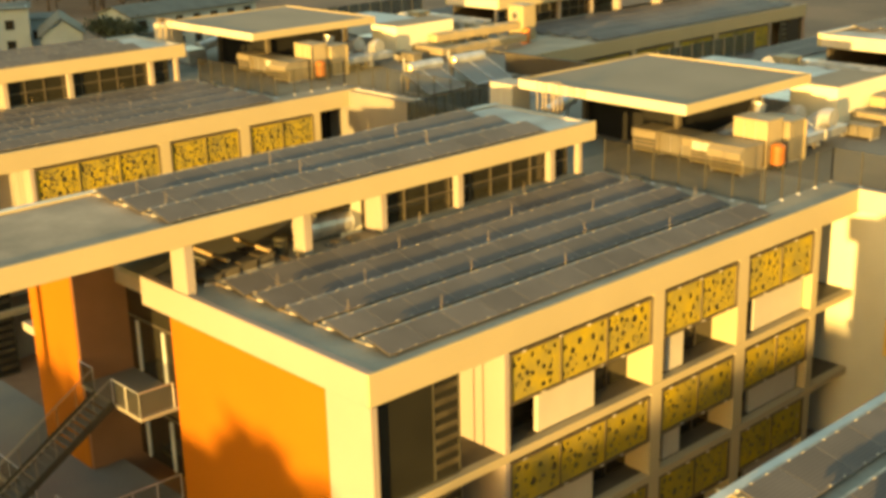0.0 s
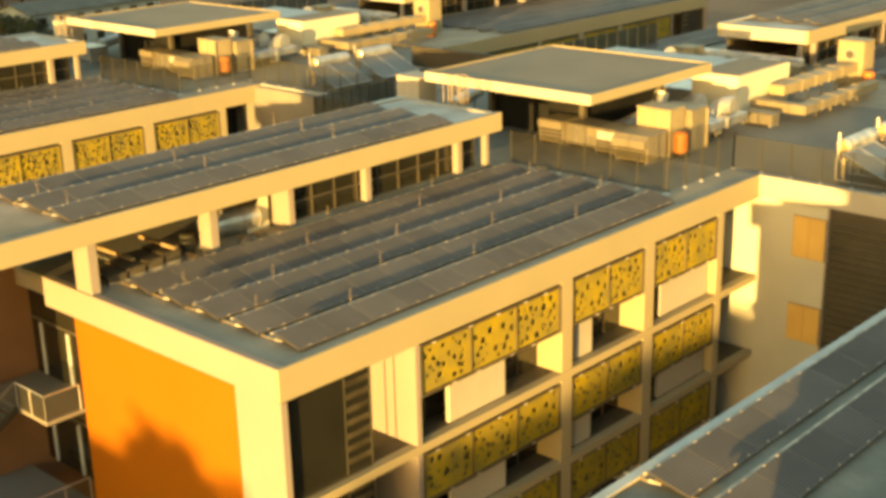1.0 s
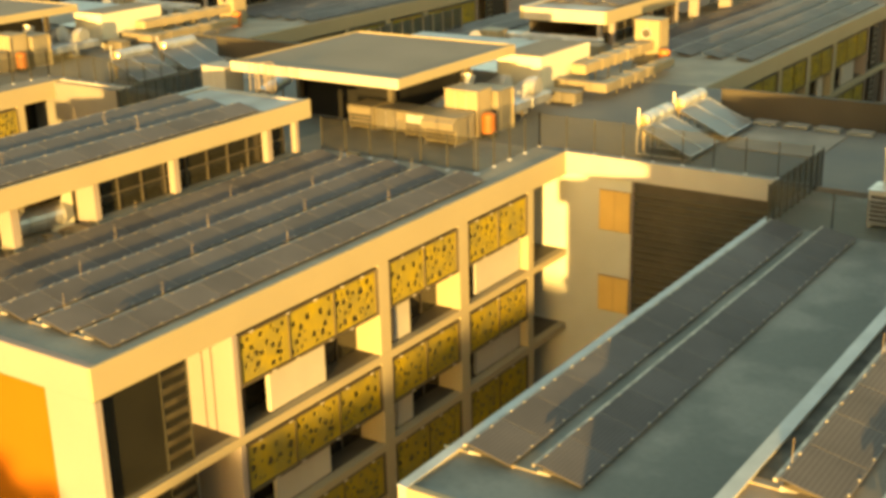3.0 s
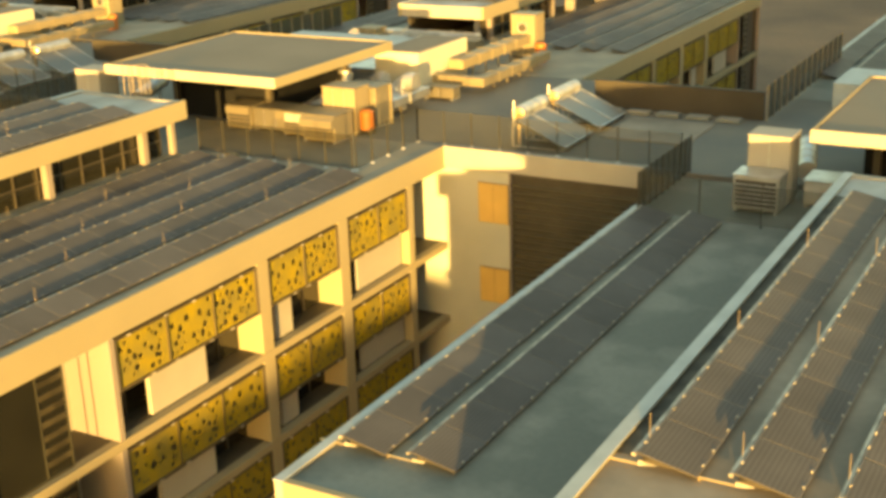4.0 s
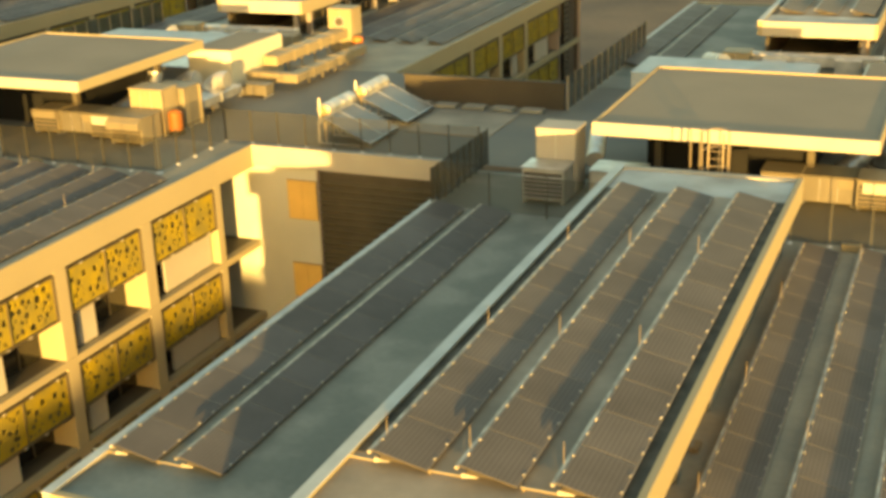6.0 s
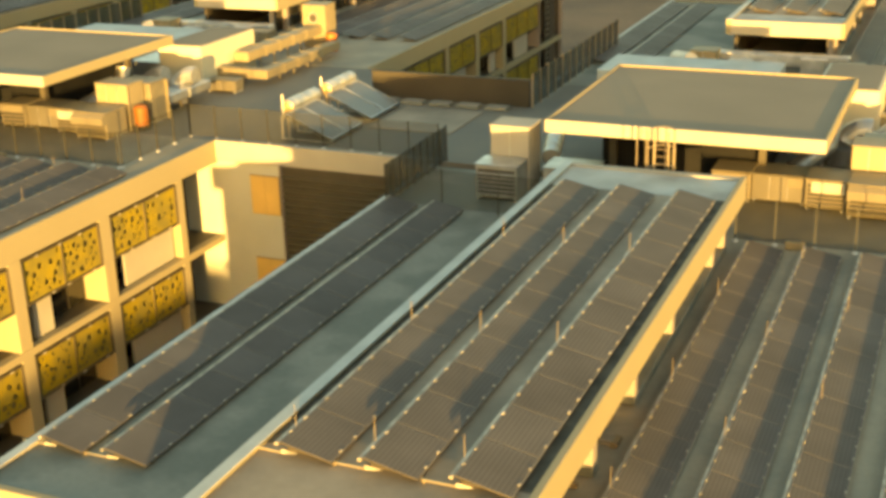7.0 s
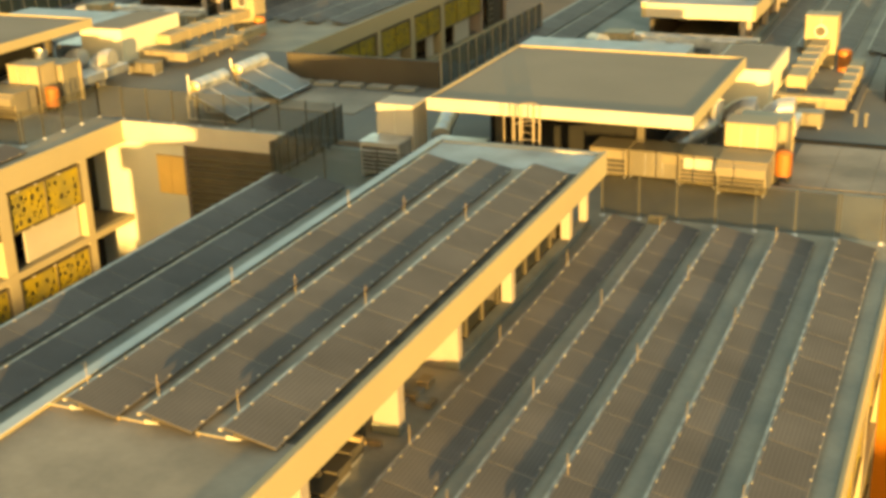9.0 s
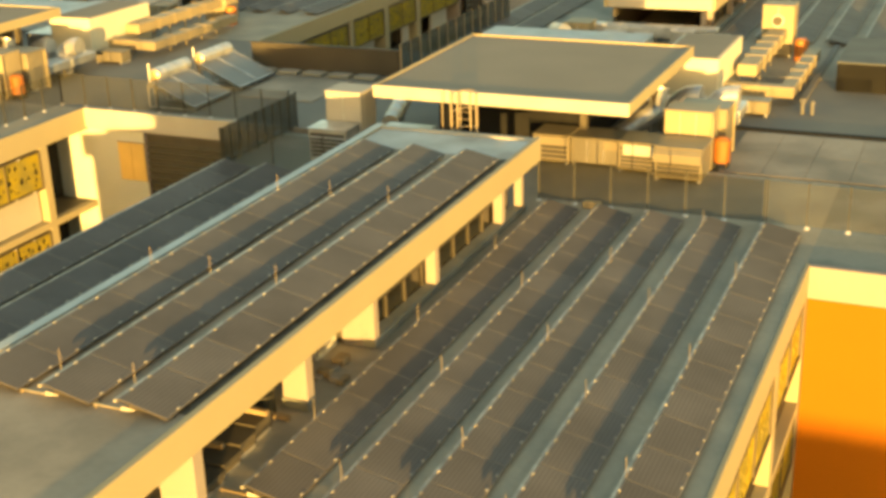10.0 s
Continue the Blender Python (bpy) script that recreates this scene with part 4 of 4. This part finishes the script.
def between(pl):
    """What stands on the spine between two wings: water heaters, roof lights, a brown screen wall."""
    X, Y, Z = pl.x, pl.y, DECK_Z
    solar_heater(pl, 31.2, 34.6, 32.0)
    solar_heater(pl, 35.6, 39.2, 36.1)
    t = thing("screen_wall", (X(7), Y(41), Z), "brown plant screen wall across the roof", "screen wall", "screen walls")
    boxpart("wall", (X(3.4), X(12.8), Y(41.0), Y(41.25), Z, Z + 1.45), SCREENWALL, t, bev=0.02)
    boxpart("coping", (X(3.35), X(12.85), Y(40.96), Y(41.29), Z + 1.452, Z + 1.5), SCREENWALL, t)
    for i in range(5):
        u = thing("roof_light", (X(4.6 + i * 1.65), Y(40.2), Z), "low flat white roof light", "roof light", "roof lights")
        boxpart("kerb", (X(4.0 + i * 1.65), X(5.3 + i * 1.65), Y(39.8), Y(40.6), Z, Z + 0.14), ROOF, u, bev=0.02)
        boxpart("pane", (X(4.06 + i * 1.65), X(5.24 + i * 1.65), Y(39.86), Y(40.54), Z + 0.142, Z + 0.18), SKYLIGHT, u)
    bm = bmesh.new()
    box(bm, X(6.3), X(10.8), Y(34.6), Y(39.3), Z, Z + 0.05)
    tagged(part("roof_mat", bm, DECK), "pale grey roof walkway mats", "roof mat", "roof mats")


def terrace_clutter(pl):
    """Plant under the raised roof: stepped casings, timber bearers and a lying silver duct."""
    X, Y, Z = pl.x, pl.y, DECK_Z
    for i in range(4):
        unit_box((X(-12.6 - 0.1 * i), Y(1.2 + i * 0.9), Z), (1.5, 0.78, 0.32 + 0.05 * i), DARK, "low dark brown casing under the raised roof", "plant unit", "terrace units")
    for i, (xa, xb, yy, zz) in enumerate(((-13.9, -11.5, 2.5, 0.56), (-13.7, -11.3, 4.3, 0.60), (-13.2, -11.2, 5.2, 0.0), (-14.2, -12.4, 7.0, 0.0))):
        b = boxpart_thing("timber_bearer", (X(xa), X(xb), Y(yy), Y(yy) + 0.16, Z + zz, Z + zz + 0.14), BEARER, "pale timber bearer lying across dark casings", "bearer", "bearers")
    t = thing("dark_drum", (X(-12.1), Y(5.5), Z), "dark drum standing under the raised roof", "drum", "dark drums")
    bm = bmesh.new()
    tube(bm, (X(-12.1), Y(5.5), Z), (X(-12.1), Y(5.5), Z + 0.75), 0.3, 16)
    part("drum", bm, POST, t)
    bm = bmesh.new()
    tube(bm, (X(-12.1), Y(5.5), Z + 0.75), (X(-12.1), Y(5.5), Z + 0.82), 0.31, 16, 0.2)
    part("lid", bm, POST, t)
    round_duct((X(-12.7), Y(6.9), Z + 0.62), (X(-12.5), Y(9.3), Z + 0.62), 0.52, "fat silver duct lying under the raised roof", "round ducts")
    t = thing("slanted_panel", (X(-12.0), Y(9.6), Z), "white slanted panel leaning by the wall", "panel", "slanted panels")
    bm = bmesh.new()
    v = box(bm, X(-12.35), X(-12.25), Y(8.7), Y(9.9), Z, Z + 1.7)
    for q in v:
        if q.co.z > Z + 1 and q.co.y < Y(9.2):
            q.co.y += 0.9
    part("sheet", bm, PUREWHITE, t)
    # small rubble and offcuts by the column
    rng = random.Random(31)
    for i in range(6):
        xa, ya = X(-11.9 + rng.uniform(0, 0.9)), Y(7.3 + rng.uniform(0, 2.2))
        boxpart_thing("offcut", (xa, xa + rng.uniform(0.2, 0.5), ya, ya + rng.uniform(0.2, 0.5), Z, Z + rng.uniform(0.08, 0.26)), BEARER if i % 2 else PAVING, "dusty offcut lying on the roof", "offcut", "offcuts")


def boxpart_thing(name, dims, mat, label, category, group):
    bm = bmesh.new()
    box(bm, *dims)
    bevelled(bm, 0.01)
    return tagged(part(name, bm, mat), label, category, group)



# ---- build the rows of wings ----
UNITS = [Place(-1), Place(0), Place(1)]
REAR = [Place(-1, True), Place(0, True), Place(1, True)]
for pl in UNITS + REAR:
    room = Place(pl.k, True, 86.6) if pl.rear else pl
    classroom_wing(room, 39.0 if pl.rear else 30.1, 39.0 if pl.rear else 20.79 if pl.k == 1 else 30.1)
    raised_wing(pl)
    low_wing(pl)
    for xr in (-10.26, -8.20, -6.24, -4.10, -2.00):
        solar_row(room, xr, 1.5, 17 if pl.rear else 13, DECK_Z, "solar rows on the classroom roof")
    for xr in (-16.30, -14.28, -12.18):
        solar_row(pl, xr, -0.25, 12, 15.72, "solar rows on the raised roof")
    for xr in (-25.28, -23.24):
        solar_row(pl, xr, 2.25, 13, DECK_Z, "solar rows on the low roof")
for pl in UNITS:
    canopy(pl)

# ---- spine between front and rear wings ----
bm = bmesh.new()
box(bm, -66.0, 80.0, 30.11, 47.58, 0.0, DECK_Z - 0.01)
spine = tagged(part("spine_block", bm, GRAVEL), "long flat roofed spine block linking the wings", "building")


for pl in UNITS:
    roof_ladder(pl)
    plant(pl)
    corner_block(pl)
    terrace_clutter(pl)
    for xr in (-10.2, -6.05, -1.9):
        air_rods(pl, xr - 0.08, (5.0, 11.5, 18.0), DECK_Z)
    for xr in (-8.12, -3.97):
        air_rods(pl, xr - 0.08, (2.5, 8.5, 15.0, 22.6), DECK_Z)
    for xr in (-16.2, -14.24, -12.15):
        air_rods(pl, xr - 0.08, (0.5, 6.8, 13.8), 15.72)
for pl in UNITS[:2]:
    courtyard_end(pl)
    between(pl)

# the orange block that closes the last courtyard
pl = UNITS[2]
blk = thing("orange_block", (pl.x(6), pl.y(25), 0), "orange rendered block with a pale roof edge", "building")
boxpart("wall", (0.02, 14.0, 20.62, 30.08, 0.0, FASC - 0.004), ORANGE, blk, pl=pl)
boxpart("edge_beam", (0.004, 14.2, 20.5, 20.79, FASC, ROOF_Z), CREAM, blk, bev=0.015, pl=pl)
boxpart("roof_deck", (0.004, 14.2, 20.804, 30.1, FASC, DECK_Z), ROOF, blk, pl=pl)

kerb = thing("roof_kerb", (34.5, 48.5, DECK_Z), "low grey roof kerb", "kerb")
boxpart("kerb_run", (34.3, 34.65, 42.0, 57.5, DECK_Z - 0.005, DECK_Z + 0.12), GRAVEL, kerb, bev=0.02)
enc = thing("plant_enclosure", (38.0, 46.5, DECK_Z), "dark louvred plant enclosure on the roof", "plant enclosure")
boxpart("casing", (35.7, 40.4, 44.6, 51.0, DECK_Z - 0.005, DECK_Z + 1.45), LOUVREDARK, enc, bev=0.03)
boxpart("lid", (35.66, 40.44, 44.56, 51.04, DECK_Z + 1.452, DECK_Z + 1.5), TILE, enc)
for i in range(9):
    boxpart("louvre_slat", (35.8, 40.3, 44.5, 44.59, DECK_Z + 0.12 + i * 0.14, DECK_Z + 0.17 + i * 0.14), LOUVREDARK, enc)
for i in range(4):
    for j in range(2):
        xa, ya = 32.9 + i * 1.75, 29.4 + j * 3.2
        boxpart_thing("roof_mat", (xa, xa + 1.73, ya, ya + 3.17, DECK_Z - 0.004, DECK_Z + 0.02), DECK, "pale rectangular roof protection mat", "roof mat", "roof mats")
up = thing("roof_upstand", (35.5, 36.1, DECK_Z), "low dark upstand across the roof", "upstand")
boxpart("upstand_run", (32.2, 40.0, 36.0, 36.3, DECK_Z - 0.005, DECK_Z + 0.10), LOUVREDARK, up, bev=0.02)
for q in (34.8, 35.25):
    p = thing("vent_pipe", (q, 39.6, DECK_Z), "short grey vent pipe with a cap", "vent pipe", "vent pipes")
    bm = bmesh.new()
    tube(bm, (q, 39.6, DECK_Z - 0.01), (q, 39.6, DECK_Z + 0.55), 0.09, 12)
    part("pipe", bm, GRAVEL, p)
    bm = bmesh.new()
    tube(bm, (q, 39.6, DECK_Z + 0.55), (q, 39.6, DECK_Z + 0.68), 0.16, 12, 0.05)
    part("cap", bm, GRAVEL, p)

# ---- far surroundings ----
def house(x, y, w, d, h, turn, roof_h=2.6):
    t = thing("house", (x, y, 0), "pale two storey house with a dark pitched roof", "house", "far houses")
    t.matrix_world = pose(x, y, 0, 0, 0, turn)
    def put(name, bm, mat, parent=t):
        ob = new(name, mesh_of(name, bm, mat))
        ob.parent = parent
        return ob
    bm = bmesh.new()
    box(bm, -w / 2, w / 2, -d / 2, d / 2, 0, h)
    for side in (-w / 2 + 0.02, w / 2 - 0.02):
        gable = [bm.verts.new(p) for p in ((side, -d / 2, h), (side, d / 2, h), (side, 0, h + roof_h * 0.86))]
        bm.faces.new(gable)
        back = [bm.verts.new((q.co.x - math.copysign(0.3, side), q.co.y, q.co.z)) for q in gable]
        bm.faces.new(back[::-1])
        for i in range(3):
            bm.faces.new((gable[i], gable[(i + 1) % 3], back[(i + 1) % 3], back[i]))
    put("wall", bm, HOUSEWALL)
    bm = bmesh.new()
    o = 0.5
    v = [bm.verts.new(p) for p in ((-w / 2 - o, -d / 2 - o, h - 0.1), (w / 2 + o, -d / 2 - o, h - 0.1), (w / 2 + o, d / 2 + o, h - 0.1), (-w / 2 - o, d / 2 + o, h - 0.1), (-w / 2 - o, 0, h + roof_h), (w / 2 + o, 0, h + roof_h))]
    for f in ((0, 1, 5, 4), (2, 3, 4, 5), ):
        bm.faces.new([v[i] for i in f])
    under = [bm.verts.new(q.co - Vector((0, 0, 0.18))) for q in v]
    for f in ((4, 5, 1, 0), (5, 4, 3, 2), (0, 1), (1, 5), (5, 2), (2, 3), (3, 4), (4, 0)):
        bm.faces.new([under[i] for i in f] if len(f) == 4 else (v[f[0]], under[f[0]], under[f[1]], v[f[1]]))
    put("roof", bm, TILE)
    for i in range(int(w / 3.2)):
        for zz in (1.0, 4.0):
            if zz + 1.4 < h:
                bm = bmesh.new()
                xx = -w / 2 + 1.4 + i * 3.2
                box(bm, xx, xx + 1.3, -d / 2 - 0.05, -d / 2 + 0.05, zz, zz + 1.4)
                put("window", bm, GLASS)
    bm = bmesh.new()
    box(bm, w / 2 - 0.03, w / 2 + 0.05, -0.8, 0.8, 1.2, 2.8)
    put("window", bm, GLASS)


def tree(x, y, h, seed, spread=0.42, leaves=520):
    rng = random.Random(seed)
    t = thing("tree", (x, y, 0), "dark evergreen tree with an uneven crown", "tree", "trees")
    bm = bmesh.new()
    tube(bm, (x, y, 0), (x + rng.uniform(-.3, .3), y, h * 0.55), 0.05 * h * 0.6, 8, 0.02 * h)
    tips = []
    for i in range(7):
        a = rng.uniform(0, 6.28)
        z0 = h * rng.uniform(0.3, 0.55)
        tip = Vector((x + math.cos(a) * h * spread * rng.uniform(0.4, 0.8), y + math.sin(a) * h * spread * rng.uniform(0.4, 0.8), h * rng.uniform(0.55, 0.92)))
        tube(bm, (x, y, z0), tip, 0.012 * h, 6, 0.004 * h)
        tips.append(tip)
    tips.append(Vector((x, y, h * 0.9)))
    part("trunk", bm, BARK, t)
    bm = bmesh.new()
    for i in range(leaves):
        c = rng.choice(tips) + Vector((rng.gauss(0, 1), rng.gauss(0, 1), rng.gauss(0, 0.7))) * h * 0.085
        s = h * rng.uniform(0.018, 0.042)
        e = Euler((rng.uniform(0, 6.3), rng.uniform(0, 6.3), rng.uniform(0, 6.3))).to_matrix()
        vs = [bm.verts.new(c + e @ Vector(p) * s) for p in ((-1, -.6, 0), (1, -.5, .2), (.8, .7, 0), (-.7, .6, -.2))]
        bm.faces.new(vs)
    part("crown", bm, LEAF, t)


house(-154.9, 58.1, 8, 8, 7.2, 64, 0.4)
house(-160.5, 67.3, 6, 5, 4.3, 64, 0.5)
house(-144.2, 62.2, 10, 5.6, 4.0, -25.5, 2.4)
house(-139, 79, 23, 8, 6.2, 95, 1.2)
rng = random.Random(5)
for i in range(54):
    u, v = rng.random(), rng.random()
    tree(-168 - 48 * u - 18 * v, 90 - 8 * u + 34 * v, rng.uniform(6.5, 9.5), 40 + i, 0.6, 420)
for i in range(7):
    tree(-141 + i * 1.5 + rng.uniform(-0.6, 0.6), 66.2 + rng.uniform(-0.8, 0.8), rng.uniform(4.5, 6.2), 80 + i, 0.5, 480)

# unseen block and trees added behind the camera, shading lower storeys and houses
bm = bmesh.new()
box(bm, -140, 170, -112, -95, 0, 11.5)
box(bm, 40.3, 49.3, -110, -97, 11.45, 12.0)
box(bm, 49.4, 60, -110, -97, 11.45, 12.25)
box(bm, -125, -45, -110, -97, 11.45, 17.0)
box(bm, 80, 104, -110, -97, 11.45, 12.75)
tagged(part("neighbour_block", bm, CREAM), "plain long unseen block added to cast shade", "building", kind="structure")
for i, (x, h) in enumerate(((30, 12.8), (34, 12.2), (41, 11.8), (46, 12.1), (53, 12.4), (59, 12.6), (64, 12.2), (10, 12.1), (18, 12.4), (-4, 12.6), (76, 12.4), (66, 12.2), (90, 12.6))):
    tree(x, -92, h, 90 + i, 0.22, 700)
